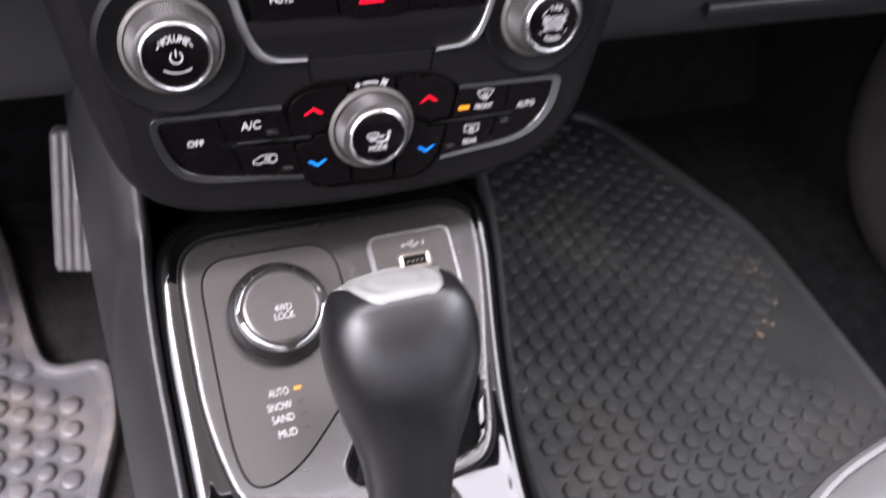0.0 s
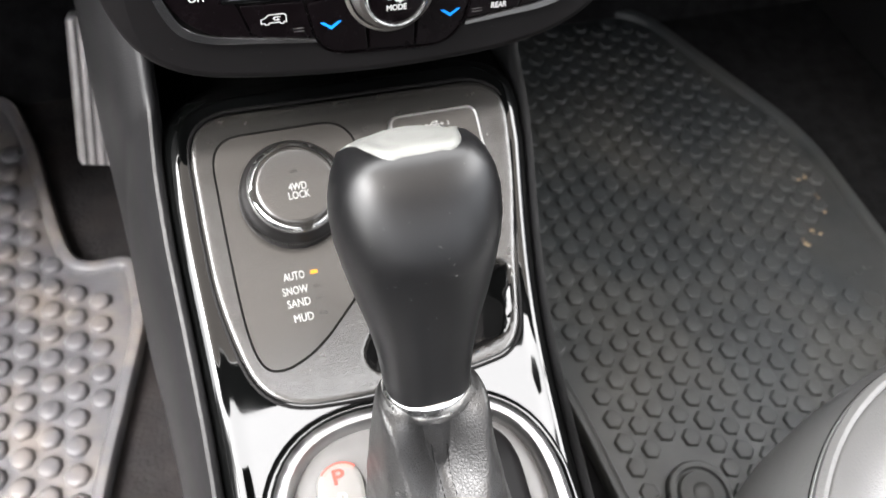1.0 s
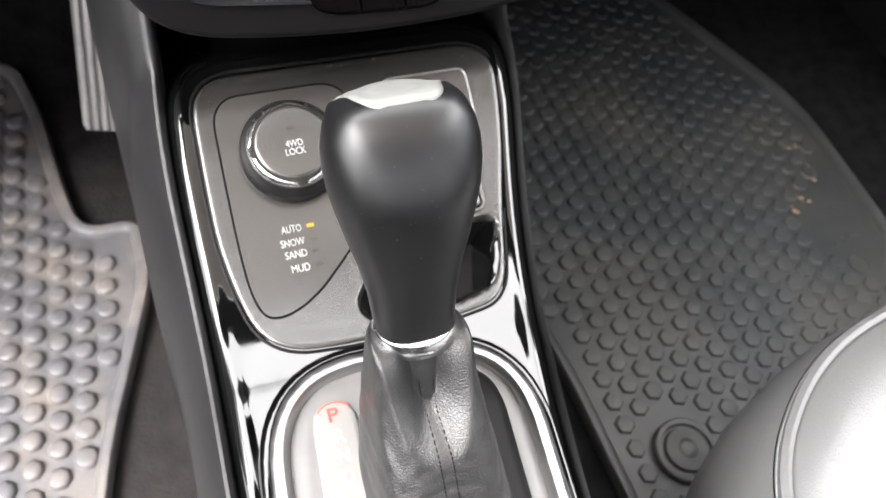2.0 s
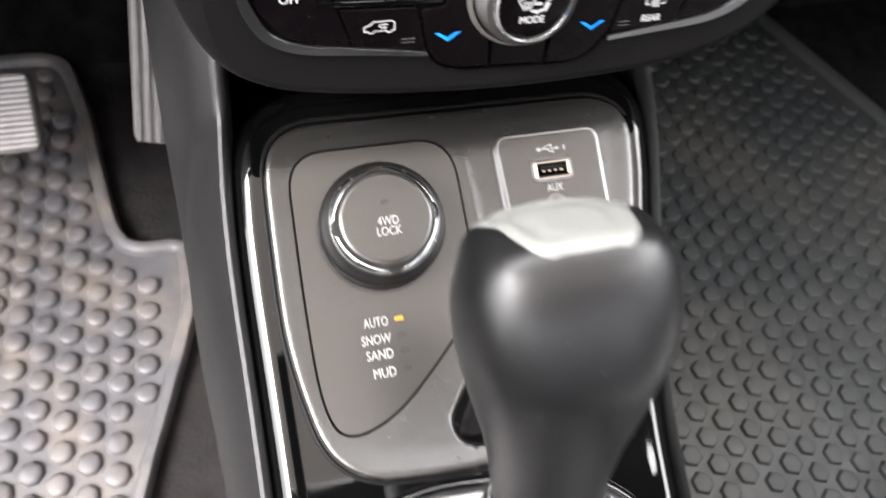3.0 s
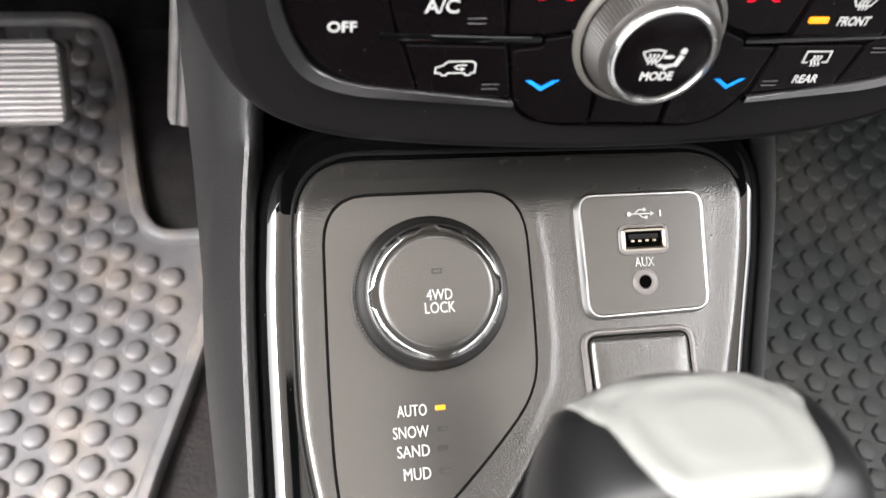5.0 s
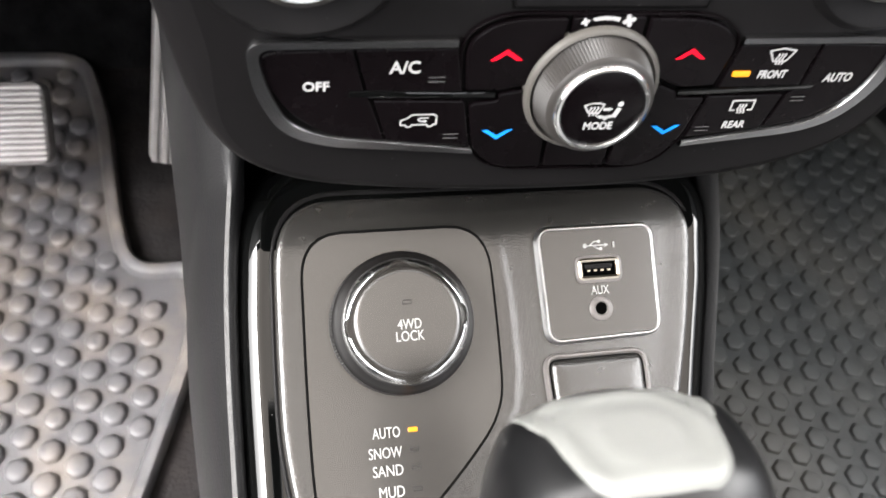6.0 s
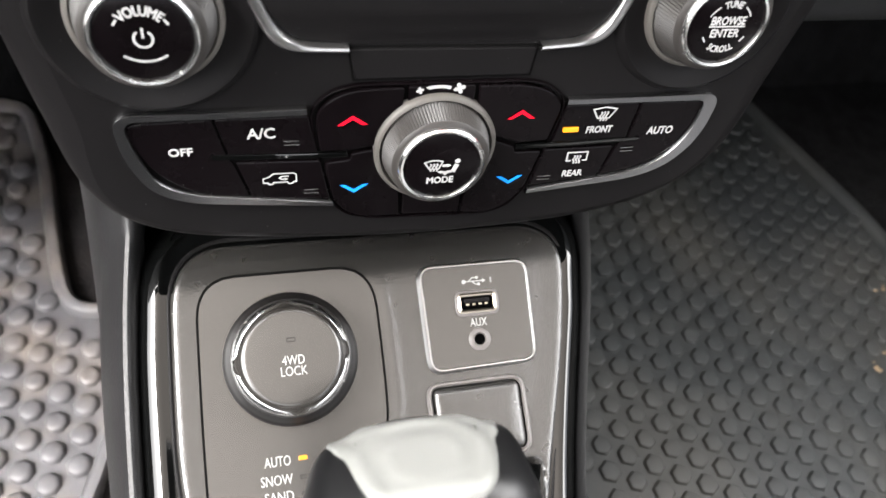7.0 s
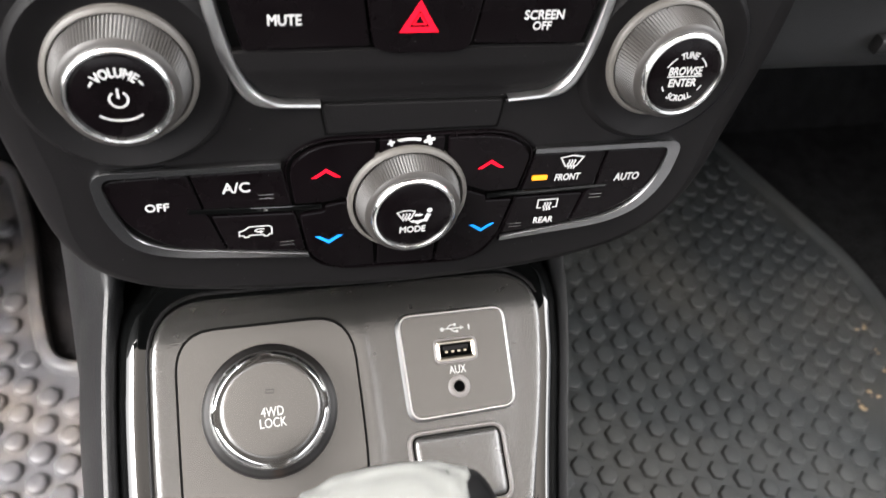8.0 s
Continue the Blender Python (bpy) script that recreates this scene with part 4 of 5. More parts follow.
def gaiter():
    """Loops of the leather boot: two soft shoulders reach the collar and a dark V opens between them."""
    n, loops = 128, []
    for k in range(81):
        t = k / 80
        c = Vector((-0.0235, -0.166, 0.274)).lerp(A0 + AX * 0.0012, min(1.0, t * 1.03))
        a = ramp([(0, 0.0285), (0.2, 0.0256), (0.5, 0.0222), (0.78, 0.0194), (0.9, 0.0180), (0.96, 0.0166), (1, 0.0134)], t)
        b = ramp([(0, 0.0390), (0.2, 0.0350), (0.5, 0.0290), (0.78, 0.0222), (0.9, 0.0190), (0.96, 0.0170), (1, 0.0132)], t)
        p = 2.0 + 1.6 * math.sin(math.pi * min(1.0, max(0.0, 1 - t)) * 0.8)
        wave = math.sin(math.pi * t)
        lp = []
        for i in range(n):
            th = 2 * math.pi * i / n
            co, sn = math.cos(th), math.sin(th)
            front = max(0.0, -sn)
            f = 1 + 0.006 * wave * math.sin(7 * th + 2.5 * t) + 0.005 * wave * math.sin(31 * t + 2.4 * math.sin(3 * th) + 1.3 * co)
            f += 0.0035 * wave * math.sin(57 * t + 3 * math.sin(5 * th))
            seam = th - 1.5 * math.pi
            pucker = 0.006 * math.exp(-(seam / 0.30) ** 2) * math.sin(118 * t + 2.0 * abs(seam) * 6)
            f += (0.006 * math.exp(-((abs(seam) - 0.09) / 0.06) ** 2) - 0.026 * math.exp(-(seam / 0.028) ** 2) + pucker) * smooth(0.02, 0.1, t)
            u, w = a * math.copysign(abs(co) ** (2 / p), co), b * math.copysign(abs(sn) ** (2 / p), sn)
            neck = smooth(0.56, 0.70, t - 0.42 * abs(co) ** 1.5) * smooth(0.0, 0.3, front)
            f *= 1 - neck * (1 - 0.0088 / max(0.0088, math.hypot(u, w)))
            lift = 0.0004 * math.sin(9 * th + 11 * t) * wave + 0.0085 * math.exp(-((t - 0.90) / 0.10) ** 2) * co ** 2
            lp.append(tuple(c + Vector((1, 0, 0)) * u * f + Vector((0, 0.97 - 0.1 * t, -0.25 * t)) * w * f + Vector((0, 0, lift))))
        loops.append(lp)
    return loops


GL = gaiter()
part("gaiter", rings(GL, lambda x, y, z: (x, y, z), False), LEATHER, shifter, "creased black leather gaiter")


def beside(k, side):
    """A point of the boot 2.4 mm beside its front seam."""
    row = [Vector(v) for v in GL[k]]
    for i in range(96, 96 + 12 * side, side):
        d0, d1 = (row[i] - row[96]).length, (row[i + side] - row[96]).length
        if d1 >= 0.0024:
            return row[i].lerp(row[i + side], (0.0024 - d0) / (d1 - d0))
    return row[96 + 3 * side]


for side in (-1, 1):
    th = []
    for k in range(3, 78):
        p = beside(k, side)
        q = p.lerp(beside(k + 1, side), 0.62)
        out = Vector((p.x + 0.024, p.y + 0.14, 0)).normalized() * 0.0002
        wide = (q - p).cross(Vector((0, -1, 0.3))).normalized() * 0.00024
        th.append(rings([[tuple(v + out - wide) for v in (p, q)], [tuple(v + out * 2.4) for v in (p, q)], [tuple(v + out + wide) for v in (p, q)]], lambda x, y, z: (x, y, z), False, False, False))
    part("stitching", join(th), THREAD, shifter, "dark stitched seam")

# ---- control stack ----
stack = thing("control_stack", on_stack(-0.0035, 0.40), "black control stack with climate and audio buttons", "control panel")
HOUSE = fillet([(-0.119, 0.56), (-0.1145, 0.46), (-0.1085, 0.411, 0.03), (-0.1005, 0.3802, 0.02), (-0.083, 0.3652, 0.02), (-0.052, 0.3604, 0.02), (-0.005, 0.3572, 0.03), (0.050, 0.3600, 0.02),
                (0.080, 0.3690, 0.02), (0.0985, 0.3893, 0.02), (0.1045, 0.413, 0.02), (0.111, 0.4400, 0.02), (0.117, 0.56)], 0.01, 8)
HP = [(0.0, -0.07), (0.0, -0.016), (0.0006, -0.010), (0.002, -0.0058), (0.0042, -0.0028), (0.0072, -0.0010), (0.0110, 0.0)]


def house_ring(d, h):
    """One line of the housing's rounded edge: tight below the buttons, broad on the flanks."""
    out = []
    for p, q in zip(HOUSE, inset(HOUSE, 0.001)):
        w = 0.34 + 0.66 * smooth(0.370, 0.405, p[1])
        out.append((p[0] + (q[0] - p[0]) * 1000 * d * w, p[1] + (q[1] - p[1]) * 1000 * d * w, h * (w if h > -0.05 else 1.0)))
    return out


part("housing", rings([house_ring(d, h) for d, h in HP], on_stack, True, True), SOFT_BLACK, stack)


BUTTONS = {}


def button(name, o, mat=BUTTON, h=0.0016, parent=stack, label="", gap=0.00028):
    moved = inset([p[:2] for p in o], gap)
    o = fillet([(*q, max(0.0009, p[2] if len(p) > 2 else 0.0)) for q, p in zip(moved, o)], 0.0009, 5)
    ob = part(name, slab(o, on_stack, -0.0005, h, 0.00045), mat, parent, label)
    BUTTONS.setdefault(name, []).append(ob)
    return ob


# left bank
part("bank_base", slab(fillet([(-0.0880, 0.4050), (-0.040, 0.4062), (-0.0322, 0.3752), (-0.0688, 0.3784), (-0.0820, 0.3882)], 0.004), on_stack, -0.001, 0.0006, 0.0003), SEAM, stack)
button("off_button", [(-0.0864, 0.4042, 0.0055), (-0.0632, 0.4046, 0.0005), (-0.0603, 0.3930, 0.0005), (-0.0588, 0.3905, 0.0005), (-0.0549, 0.3783, 0.0005), (-0.0688, 0.3803, 0.010), (-0.0806, 0.3888, 0.012)])
button("air_con_button", [(-0.0632, 0.4046), (-0.0386, 0.4046), (-0.0364, 0.3924), (-0.0603, 0.3931)])
button("recirculation_button", [(-0.0590, 0.3912), (-0.0356, 0.3904), (-0.0328, 0.3764), (-0.0549, 0.3783)])
part("slit", slab([(-0.0645, 0.3938), (-0.0400, 0.3929), (-0.0284, 0.3927), (-0.0284, 0.3911), (-0.0645, 0.3922)], on_stack, 0.0, 0.0021, 0.00028), GLOSS, stack, "glossy divider bar")

def trim_strip(path, wide):
    n = len(path)
    loops = []
    for d, h in [(0.0, 0.0), (0.03, 0.0020), (0.18, 0.0027), (0.5, 0.0029), (0.82, 0.0025), (0.97, 0.0018), (1.0, 0.0)]:
        lp = []
        for i, q in enumerate(path):
            w = wide(i / (n - 1))
            a, b = Vector(path[max(0, i - 1)]), Vector(path[min(n - 1, i + 1)])
            t = (b - a)
            nn = Vector((-t.y, t.x)).normalized()
            lp.append((q[0] + nn.x * w * d, q[1] + nn.y * w * d, h))
        loops.append(lp)
    return rings(loops, on_stack, False, False, False)


def band(outer, inner):
    """Flat satin band between two outlines with small bright bevels on both edges."""
    o, q = fillet(outer, 0.004, 10), fillet(inner, 0.004, 10)
    loops = []
    for d, e, h in [(0.0, 0.0, 0.0), (0.0, 0.0, 0.0020), (0.0, 0.00022, 0.0024), (1.0, -0.00024, 0.0025), (1.0, 0.0, 0.0021), (1.0, 0.0, 0.0)]:
        lp = []
        for a, b in zip(o, q):
            u = (Vector(b) - Vector(a)).normalized()
            lp.append((a[0] + (b[0] - a[0]) * d + u.x * e, a[1] + (b[1] - a[1]) * d + u.y * e, h))
        loops.append(lp)
    return rings(loops, on_stack, False, False, False)


part("chrome_trim", band([(-0.0392, 0.4069, 0), (-0.0876, 0.4067, 0.0050), (-0.0866, 0.3928, 0.009), (-0.0786, 0.3792, 0.014), (-0.0322, 0.3745, 0)],
                         [(-0.0392, 0.4049, 0), (-0.0848, 0.4048, 0.0035), (-0.0830, 0.3945, 0.009), (-0.0770, 0.3824, 0.013), (-0.0326, 0.3762, 0)]), BRIGHT_TRIM, stack, "satin chrome button surround")
part("chrome_trim", band([(0.0336, 0.4066, 0), (0.0820, 0.4066, 0.0050), (0.0800, 0.3905, 0.010), (0.0680, 0.3783, 0.014), (0.0264, 0.3743, 0)],
                         [(0.0336, 0.4048, 0), (0.0773, 0.4046, 0.0030), (0.0756, 0.3920, 0.010), (0.0660, 0.3813, 0.013), (0.0268, 0.3760, 0)]), BRIGHT_TRIM, stack, "satin chrome button surround")
# right bank
part("bank_base", slab(fillet([(0.033, 0.4060), (0.0818, 0.4050), (0.0772, 0.3898), (0.0638, 0.3796), (0.0266, 0.3750)], 0.004), on_stack, -0.001, 0.0006, 0.0003), SEAM, stack)
button("front_defrost_button", [(0.0337, 0.4046), (0.0570, 0.4046), (0.0555, 0.3920), (0.0310, 0.3916)])
button("rear_defrost_button", [(0.0297, 0.3900), (0.0525, 0.3900), (0.0493, 0.3788), (0.0268, 0.3764)])
button("auto_button", [(0.0570, 0.4046, 0.0005), (0.0800, 0.4040, 0.003), (0.0760, 0.3905, 0.010), (0.0636, 0.3814, 0.010), (0.0493, 0.3788, 0.0005), (0.0524, 0.3896, 0.0005), (0.0556, 0.3925, 0.0005)])
part("slit", slab([(0.0205, 0.3922), (0.0596, 0.3926), (0.0588, 0.3913), (0.0205, 0.3904)], on_stack, 0.0, 0.0021, 0.00028), GLOSS, stack, "glossy divider bar")
# middle cluster
MID = fillet([(-0.0385, 0.4065, 0.004), (-0.0305, 0.4128, 0.008), (0.0255, 0.4125, 0.008), (0.0338, 0.4062, 0.004), (0.0310, 0.3925, 0.002), (0.0262, 0.3745, 0.006), (0.0185, 0.3668, 0.010), (-0.0262, 0.3684, 0.010), (-0.0335, 0.3748, 0.005), (-0.0372, 0.3930, 0.003)], 0.004, 6)
part("cluster_edge", sweep(MID, [(-0.0001, 0.0), (-0.0001, 0.0012), (0.0001, 0.0015), (0.0003, 0.0015), (0.0004, 0.0012), (0.0004, 0.0)], on_stack), BUTTON, stack, "satin edge of the middle cluster")
part("cluster_base", slab(inset(MID, 0.0013), on_stack, -0.001, 0.0004, 0.0002), SEAM, stack)
button("temperature_button", [(-0.0376, 0.4055, 0.004), (-0.0298, 0.4119, 0.008), (-0.0131, 0.4121, 0.001), (-0.0142, 0.3945, 0.001), (-0.0222, 0.3938, 0.001), (-0.0279, 0.3928, 0.001), (-0.0362, 0.3930, 0.001)], h=0.0020)
button("temperature_button", [(-0.0352, 0.3897, 0.002), (-0.0279, 0.3904, 0.001), (-0.0279, 0.3922, 0.001), (-0.0222, 0.3932, 0.001), (-0.0142, 0.3938, 0.001), (-0.0124, 0.3692, 0.001), (-0.0255, 0.3692, 0.010), (-0.0325, 0.3750, 0.004)], h=0.0020)
button("temperature_button", [(0.0068, 0.4120, 0.001), (0.0248, 0.4116, 0.008), (0.0330, 0.4056, 0.004), (0.0302, 0.3928, 0.001), (0.0208, 0.3924, 0.001), (0.0140, 0.3950, 0.001), (0.0074, 0.3960, 0.001)], h=0.0020)
button("temperature_button", [(0.0140, 0.3942, 0.001), (0.0206, 0.3916, 0.001), (0.0206, 0.3900, 0.001), (0.0292, 0.3898, 0.001), (0.0254, 0.3748, 0.005), (0.0178, 0.3676, 0.010), (0.0062, 0.3684, 0.001), (0.0074, 0.3930, 0.001)], h=0.0020)
button("fan_plate", [(-0.0127, 0.4122), (0.0064, 0.4122), (0.0062, 0.3684), (-0.0122, 0.3690)], BUTTON, 0.0017)
# filler plate and lower display frame
button("filler_plate", [(-0.0285, 0.4228), (0.0222, 0.4222), (0.0212, 0.4136), (-0.0268, 0.4136)], SOFT_BLACK, 0.0010)
part("filler_gap", slab([(-0.0288, 0.4230), (0.0225, 0.4224), (0.0215, 0.4133), (-0.0271, 0.4133)], on_stack, -0.001, 0.0004, 0.0002), SEAM, stack)
RECESS = [(-0.0560, 0.56), (-0.0520, 0.4520), (-0.0490, 0.4360), (0.0420, 0.4360), (0.0440, 0.4490), (0.0490, 0.56)]
part("recess", slab(RECESS, on_stack, -0.001, 0.0004, 0.0002), SEAM, stack)
SILL = fillet([(-0.0499, 0.4379, 0.001), (-0.0484, 0.4340, 0.006), (-0.0425, 0.4246, 0.010), (-0.0285, 0.4236, 0.001), (0.0222, 0.4230, 0.001), (0.0370, 0.4244, 0.010), (0.0415, 0.4340, 0.006), (0.0424, 0.4379, 0.001)], 0.002, 8)
part("button_shelf", sheet(SILL, on_stack, lambda x, z, d: 0.0024 - 0.0014 * smooth(0.4335, 0.4265, z) - 0.0008 * smooth(0.4275, 0.4238, z) - 0.0006 * smooth(0.0006, 0.0, d), 30, 30, 0.003), SOFT_BLACK, stack, "curved black shelf below the buttons")
button("mute_button", [(-0.0500, 0.4520), (-0.0178, 0.4520), (-0.0158, 0.4384), (-0.0470, 0.4380)], h=0.0030)
button("screen_off_button", [(0.0122, 0.4520), (0.0435, 0.4520), (0.0405, 0.4380), (0.0098, 0.4384)], h=0.0030)
button("hazard_button", [(-0.0180, 0.4535, 0.001), (0.0125, 0.4535, 0.001), (0.0098, 0.4380, 0.002), (0.0062, 0.4366, 0.004), (-0.0115, 0.4366, 0.004), (-0.0157, 0.4382, 0.002)], h=0.0036)
DL = fillet([(-0.0545, 0.56, 0), (-0.0522, 0.4505, 0.004), (-0.0488, 0.4350, 0.01), (-0.0430, 0.4244, 0.012), (-0.0284, 0.4238, 0)], 0.006, 8)
DR = fillet([(0.0472, 0.56, 0), (0.0450, 0.4495, 0.004), (0.0424, 0.4350, 0.01), (0.0373, 0.4242, 0.012), (0.0224, 0.4232, 0)], 0.006, 8)
part("display_trim", trim_strip(DL, lambda t: -0.0018 - 0.0018 * smooth(0.97, 0.72, t)), SATIN, stack, "satin silver display frame")
part("display_trim", trim_strip(DR, lambda t: 0.0018 + 0.0018 * smooth(0.97, 0.72, t)), SATIN, stack, "satin silver display frame")


# ---- rotary knobs of the stack ----
def knob(name, at, label, tall=0.0117):
    t = thing(name, on_stack(*at), label, "knob", "rotary knobs")
    lift = 0.0014 if name == "fan_knob" else 0.0
    part("base_ring", lathe([(0.0176, -0.001), (0.0176, 0.0012 + lift), (0.0170, 0.0020 + lift), (0.0162, 0.0022 + lift), (0.0158, 0.0014)], at, on_stack, 64), PALE_RING, t, "pale silver base ring")
    if name != "fan_knob":
        part("dish", lathe([(0.0262, -0.0003), (0.0252, 0.0013), (0.0240, 0.0021), (0.0224, 0.0016), (0.0202, 0.0004), (0.0178, 0.0001)], at, on_stack, 64), SOFT_BLACK, t, "shallow black dish round the knob")
    k = tall / 0.0165
    grip = lathe([(0.0160, 0.0008)] + [(0.0160 - 0.00008 * i, 0.0014 + 0.00046 * i * k) for i in range(26)] + [(0.0137, 0.0136 * k), (0.0131, 0.0144 * k), (0.0122, 0.0148 * k), (0.0105, 0.0148 * k)], at, on_stack, 216, -0.00055, tuple(range(1, 27)))
    for p in grip.polygons[:216 * 27]:
        p.use_smooth = False
    part("grip", grip, KNURL, t, "knurled grey grip")
    part("chrome_ring", lathe([(0.0122, 0.0140 * k), (0.0122, 0.0154 * k), (0.0120, 0.0163 * k), (0.0115, 0.0168 * k), (0.0109, 0.0166 * k), (0.0106, 0.0156 * k)], at, on_stack, 64), SATIN_CHROME, t)
    part("face", lathe([(0.0107, 0.0150 * k), (0.0106, 0.0157 * k), (0.0100, 0.0162 * k), (0.004, 0.0164 * k)], at, on_stack, 48), BUTTON, t, "black printed face")
    f = tangent(at, on_stack)
    return t, lambda x, y, h=0.0: f(x, y, tall - 0.0001 + h)


vol, vf = knob("volume_knob", (-0.0748, 0.4318), "knurled grey volume knob with chrome ring")
part("lettering", text_mesh("VOLUME", 0.0100, 0.0023, vf, arc=0.0066), WHITE, vol, "white lettering reading VOLUME")
part("symbol", join([strokes([arc_pts(0, 0, 0.0020, 125, 415, 20)], 0.0005, vf), strokes([[(0, 0.0002), (0, 0.0027)]], 0.0005, vf)]), WHITE, vol, "white power symbol")
drawn("level_arc", [arc_pts(0, 0.0029, 0.0083, 236, 304, 14)], 0.0005, vf, WHITE, vol)
drawn("dash", [arc_pts(0, 0, 0.0066, 137, 150, 4), arc_pts(0, 0, 0.0066, 43, 30, 4)], 0.0005, vf, WHITE, vol)
tune, tfm = knob("tuning_knob", (0.0682, 0.4322), "knurled grey tuning knob with chrome ring")
part("lettering", join([text_mesh("BROWSE", 0.0098, 0.0023, lambda x, y, h=0.0: tfm(x, y + 0.0016, h)), text_mesh("ENTER", 0.0082, 0.0022, lambda x, y, h=0.0: tfm(x, y - 0.0018, h)),
                        text_mesh("TUNE", 0.0052, 0.0018, tfm, arc=0.0062), text_mesh("SCROLL", 0.0072, 0.0018, tfm, arc=-0.0064)]), WHITE, tune, "white lettering reading BROWSE ENTER TUNE SCROLL")
drawn("dash", [[(-0.0052, 0.0), (0.0052, 0.0)], arc_pts(0, 0, 0.0064, 155, 124, 8), arc_pts(0, 0, 0.0064, 25, 56, 8), arc_pts(0, 0, 0.0066, 205, 220, 4), arc_pts(0, 0, 0.0066, 335, 320, 4)], 0.0004, tfm, WHITE, tune)
fan, ff = knob("fan_knob", (-0.0037, 0.3928), "knurled grey fan knob with chrome ring", 0.0112)
part("lettering", text_mesh("MODE", 0.0074, 0.0021, lambda x, y, h=0.0: ff(x - 0.0003, y - 0.0042, h)), WHITE, fan, "white lettering reading MODE")
SCREEN_ICON = [(-0.0044, 0.0028), (-0.0026, 0.0034), (-0.0008, 0.0034), (0.0006, 0.0030), (-0.0004, 0.0006), (-0.0030, 0.0006), (-0.0044, 0.0028)]


def heat(cx, y0, y1, s):
    return [[(cx + dx * s + 0.0003 * s * math.sin(k * 1.6), y0 + (y1 - y0) * k / 6) for k in range(7)] for dx in (-0.0009, 0.0, 0.0009)]


fi = lambda x, y, h=0.0: ff(x - 0.0006, y - 0.0010, h)
drawn("windscreen_symbol", [SCREEN_ICON], 0.00042, fi, WHITE, fan)
drawn("heat_wave", heat(-0.0019, -0.0002, 0.0024, 1.0), 0.00042, fi, WHITE, fan)
for shaft, tip in (([(0.0006, 0.0016), (0.0022, 0.0016)], [(0.0020, 0.0010), (0.0032, 0.0016), (0.0020, 0.0022)]), ([(0.0004, -0.0006), (0.0018, -0.0008)], [(0.0004, -0.0012), (-0.0008, -0.0004), (0.0005, 0.0)])):
    part("airflow_arrow", join([strokes([shaft], 0.0008, fi), fills([tip], fi)]), WHITE, fan)
part("seated_symbol", join([strokes([[(0.0036, -0.0003), (0.0020, -0.0007), (0.0013, -0.0015)]], 0.0009, fi), strokes([[(0.0047, 0.0019), (0.0037, -0.0007)]], 0.0013, fi), fills([circle(0.0048, 0.0030, 0.0008, 12)], fi)]), WHITE, fan)

# ---- lettering and symbols of the buttons ----
def label_at(word, on, cx, cz, w, h, hh, colour=WHITE, slant=0.0):
    f = tangent((cx, cz + 0.0005), on_stack)
    part("lettering", text_mesh(word, w, h, lambda x, y, q=0.0: f(x, y, hh + q), slant=slant), colour, BUTTONS[on][0], "white lettering reading " + word)


def mark_at(cx, cz, hh):
    f = tangent((cx, cz + 0.0005), on_stack)
    return lambda x, y, q=0.0: f(x, y, hh + q)


label_at("OFF", "off_button", -0.0720, 0.3948, 0.0060, 0.0024, 0.0016)
label_at("A/C", "air_con_button", -0.0513, 0.3994, 0.0072, 0.0032, 0.0016)
label_at("FRONT", "front_defrost_button", 0.0456, 0.3956, 0.0080, 0.0023, 0.0016, slant=0.05)
label_at("REAR", "rear_defrost_button", 0.0405, 0.3804, 0.0064, 0.0022, 0.0016, slant=0.05)
label_at("AUTO", "auto_button", 0.0656, 0.3943, 0.0082, 0.0026, 0.0016, slant=0.05)
label_at("MUTE", "mute_button", -0.0367, 0.4452, 0.0078, 0.0026, 0.0030)
label_at("SCREEN", "screen_off_button", 0.0284, 0.4456, 0.0106, 0.0024, 0.0030)
label_at("OFF", "screen_off_button", 0.0282, 0.4428, 0.0050, 0.0022, 0.0030)
m1 = mark_at(-0.0470, 0.3844, 0.0016)
CAR = [(-0.0046, -0.0010), (-0.0046, 0.0004), (-0.0030, 0.0010), (-0.0018, 0.0020), (0.0036, 0.0020), (0.0044, 0.0014), (0.0044, -0.0010), (0.0036, -0.0010), (0.0033, -0.0016), (0.0023, -0.0016), (0.0020, -0.0010), (-0.0018, -0.0010), (-0.0021, -0.0016), (-0.0031, -0.0016), (-0.0034, -0.0010), (-0.0046, -0.0010)]
part("symbol", join([strokes([CAR], 0.0004, m1), strokes([[(0.0024, 0.0010), (0.0004, 0.0010), (-0.0002, 0.0005), (0.0004, 0.0), (0.0014, 0.0)]], 0.0004, m1), fills([[(0.0012, -0.0006), (0.0012, 0.0006), (0.0022, 0.0)]], m1)]), WHITE, BUTTONS["recirculation_button"][0], "white car recirculation symbol")
for key, (cx, cz, up, mat) in enumerate(((-0.0272, 0.4020, 1, RED), (0.0204, 0.4016, 1, RED), (-0.0265, 0.3798, -1, BLUE), (0.0201, 0.3794, -1, BLUE))):
    m2 = mark_at(cx, cz + 0.0003, 0.0020)
    part("arrow", fills([[(-0.0042, -0.0014 * up), (0.0, 0.0016 * up), (0.0042, -0.0014 * up), (0.0026, -0.0014 * up), (0.0, 0.0003 * up), (-0.0026, -0.0014 * up)]], m2), mat, BUTTONS["temperature_button"][(0, 2, 1, 3)[key]], "red upward arrow" if up > 0 else "blue downward arrow")
m3 = mark_at(0.0459, 0.4005, 0.0016)
part("symbol", strokes([[(-0.0036, 0.0018), (0.0, 0.0025), (0.0036, 0.0018), (0.0018, -0.0012), (-0.0018, -0.0012), (-0.0036, 0.0018)]], 0.00048, m3), WHITE, BUTTONS["front_defrost_button"][0], "white windscreen defrost symbol")
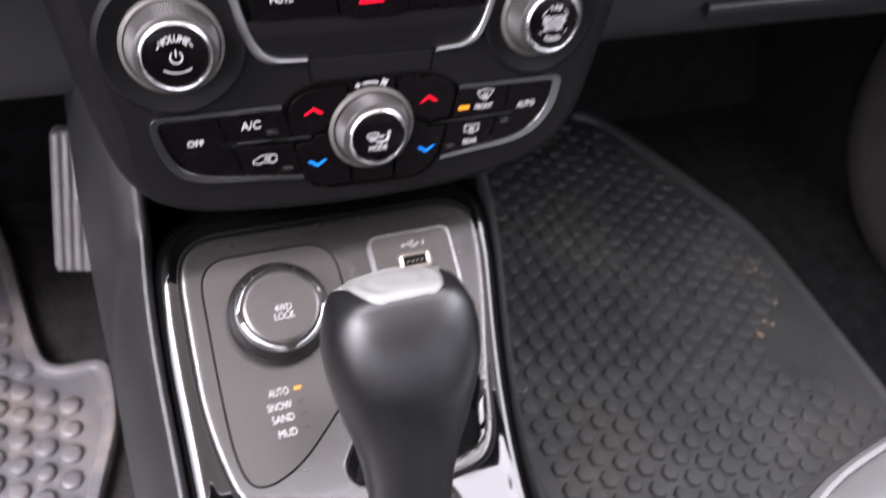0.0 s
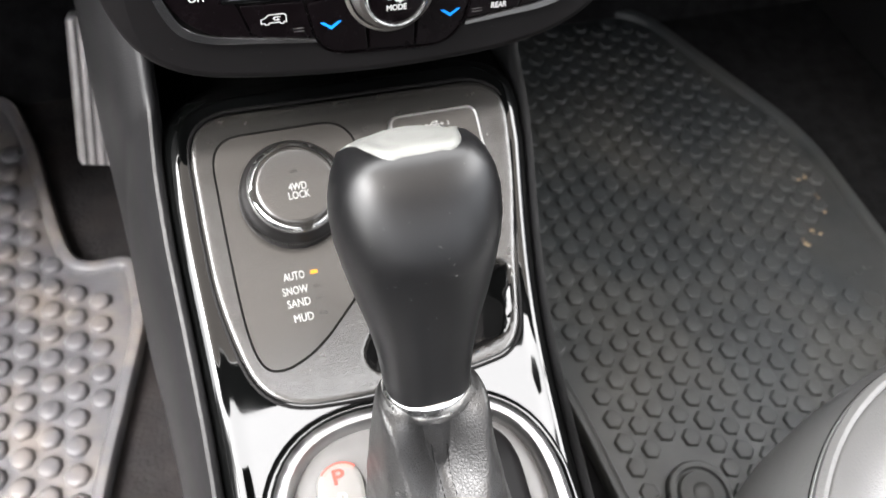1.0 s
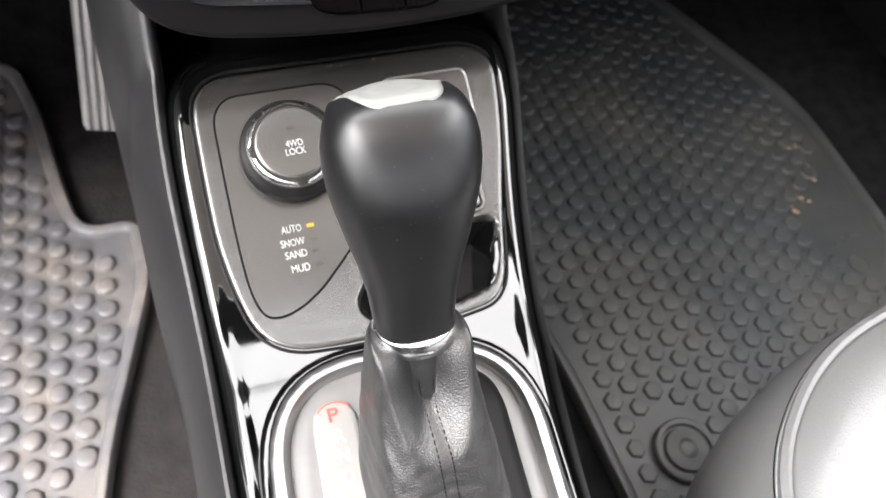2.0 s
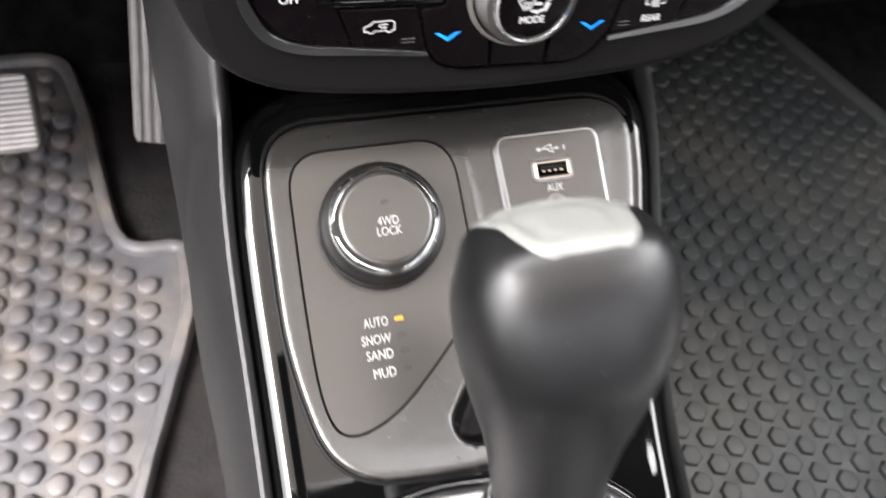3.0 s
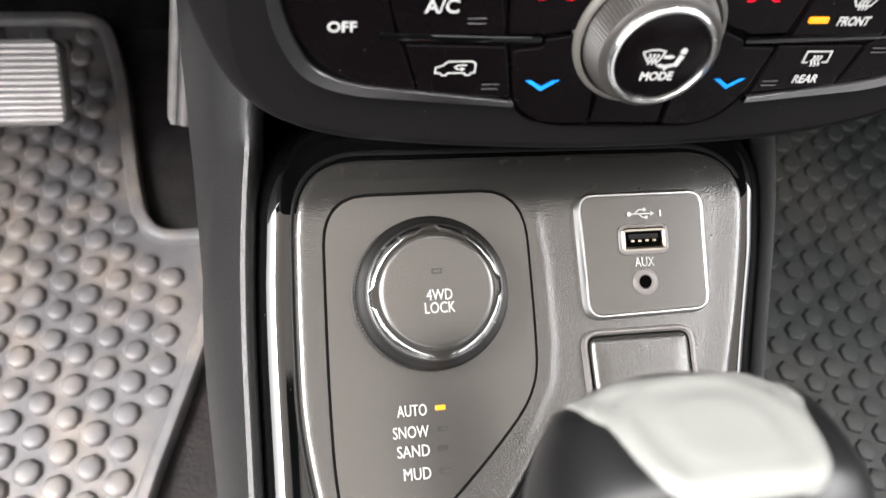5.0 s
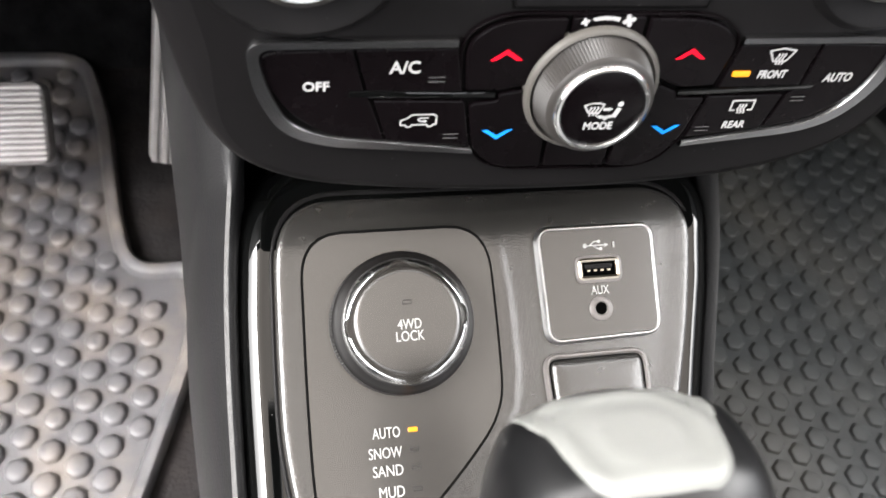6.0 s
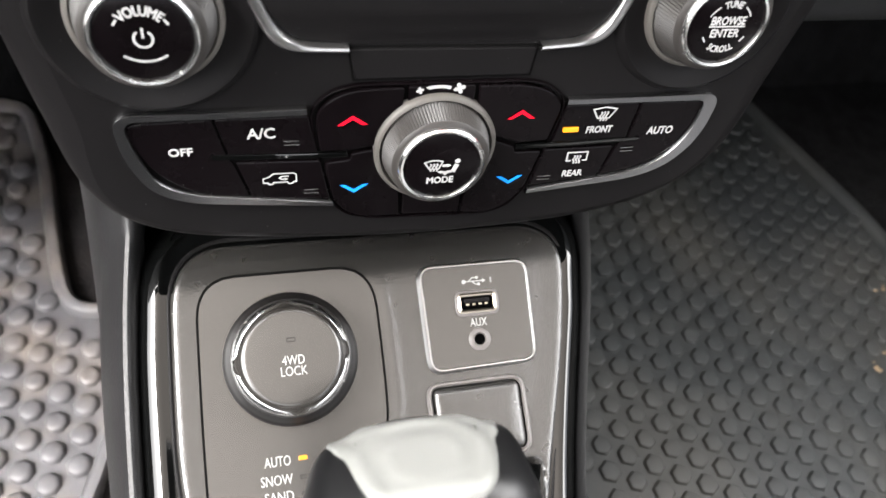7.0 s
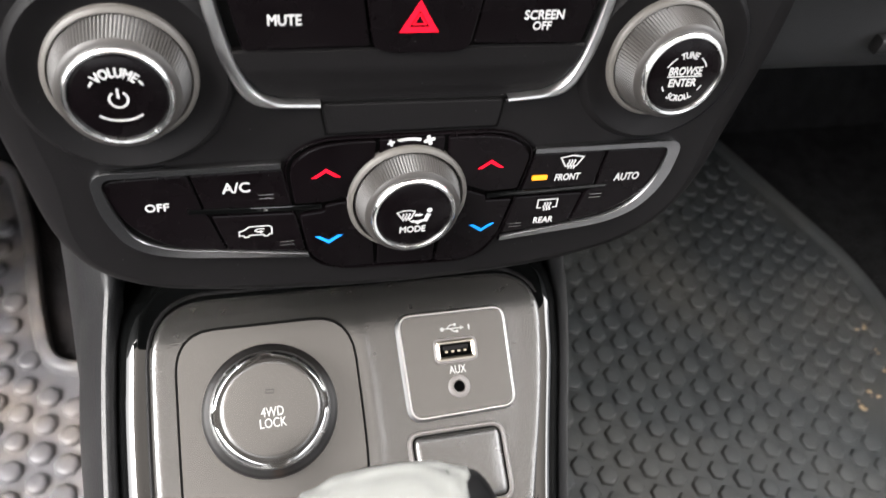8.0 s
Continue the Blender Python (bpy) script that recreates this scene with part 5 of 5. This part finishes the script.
drawn("heat_wave", heat(0, -0.0022, 0.0010, 1.0), 0.00048, m3, WHITE, BUTTONS["front_defrost_button"][0])
m4 = mark_at(0.0408, 0.3858, 0.0016)
part("symbol", strokes([[(-0.0018, -0.0009), (-0.0032, -0.0009), (-0.0032, 0.0021), (0.0032, 0.0021), (0.0032, -0.0009), (0.0018, -0.0009)]], 0.00048, m4), WHITE, BUTTONS["rear_defrost_button"][0], "white rear window defrost symbol")
drawn("heat_wave", heat(0, -0.0020, 0.0010, 1.0), 0.00048, m4, WHITE, BUTTONS["rear_defrost_button"][0])
m5 = mark_at(-0.0043, 0.4451, 0.0036)
part("hazard_symbol", join([strokes([[(-0.0038, -0.0026), (0.0038, -0.0026), (0.0, 0.0036), (-0.0038, -0.0026)]], 0.0014, m5), strokes([[(-0.0016, -0.0012), (0.0016, -0.0012), (0.0, 0.0014), (-0.0016, -0.0012)]], 0.0004, m5)]), RED, BUTTONS["hazard_button"][0], "red hazard warning triangle")
m6 = mark_at(-0.0032, 0.4108, 0.0017)
part("speed_arc", fills([arc_pts(-0.0010, -0.0110, 0.0121, 108, 74, 10) + arc_pts(-0.0010, -0.0110, 0.0111, 74, 104, 10)], m6), WHITE, BUTTONS["fan_plate"][0], "white tapering arc")
for px, pz, r in ((-0.0062, -0.0004, 0.0011), (0.0046, -0.0001, 0.0017)):
    lobes = [(r * (0.28 + 0.72 * abs(math.cos(2 * (a - 0.3))) ** 0.7), a) for a in [2 * math.pi * k / 48 for k in range(48)]]
    part("fan_symbol", fills([[(px + q * math.cos(a), pz + q * math.sin(a)) for q, a in lobes]], m6), WHITE, BUTTONS["fan_plate"][0], "white fan symbol")
m7 = mark_at(0.0366, 0.3958, 0.0016)
part("lamp", slab(rrect(0, 0, 0.0048, 0.0015, 0.0003, 3), m7, 0.0, 0.0006, 0.0002), AMBER, BUTTONS["front_defrost_button"][0], "lit amber indicator")
for on, cx, cz in (("air_con_button", -0.0435, 0.3960), ("recirculation_button", -0.0385, 0.3797), ("rear_defrost_button", 0.0313, 0.3793), ("auto_button", 0.0564, 0.3880)):
    mm = mark_at(cx, cz, 0.0016)
    part("lamp", strokes([[(-0.0020, 0.0006), (0.0020, 0.0006)], [(-0.0020, -0.0006), (0.0020, -0.0006)]], 0.0002, mm), GREY_PRINT, BUTTONS[on][0])

# ---- passenger seat ----
seat = thing("passenger_seat", (0.40, -0.45, 0.0), "grey leather passenger seat cushion with piped edge", "seat")
SEAT = fillet([(0.117, -0.75), (0.118, -0.215, 0.05), (0.172, -0.160, 0.05), (0.25, -0.142, 0.06), (0.46, -0.135, 0.06), (0.58, -0.22, 0.06), (0.60, -0.75)], 0.05, 10)
SEAT = inset(SEAT, -0.008)
SP = [(0.012, 0.09), (0.0, 0.13), (-0.006, 0.17), (-0.0075, 0.205), (-0.0065, 0.232), (-0.0045, 0.249), (-0.0015, 0.258), (0.002, 0.2595)]
part("bolster", rings([[(*p, h) for p in inset(SEAT, d)] for d, h in SP], flat, False, True), SEAT_LEATHER, seat)
part("cushion", rings([[(*p, h) for p in inset(SEAT, d)] for d, h in [(0.002, 0.257), (0.0045, 0.2605), (0.010, 0.267), (0.022, 0.2735), (0.045, 0.278), (0.07, 0.280)]], flat), SEAT_LEATHER, seat)
part("piping", sweep(SEAT, [(-0.0010, 0.2580), (-0.0014, 0.2622), (0.0010, 0.2646), (0.0034, 0.2632), (0.0042, 0.2585)], flat), SEAT_LEATHER, seat, "raised piped seam")
part("seam", sweep(SEAT, [(-0.0021, 0.2560), (-0.0019, 0.2572), (-0.0014, 0.2577), (-0.0008, 0.2581)], flat), SEAM, seat, "dark stitched groove beside the piping")
part("base", slab(inset(SEAT, 0.04), flat, 0.0, 0.12, 0.005), DARK_TRIM, seat)
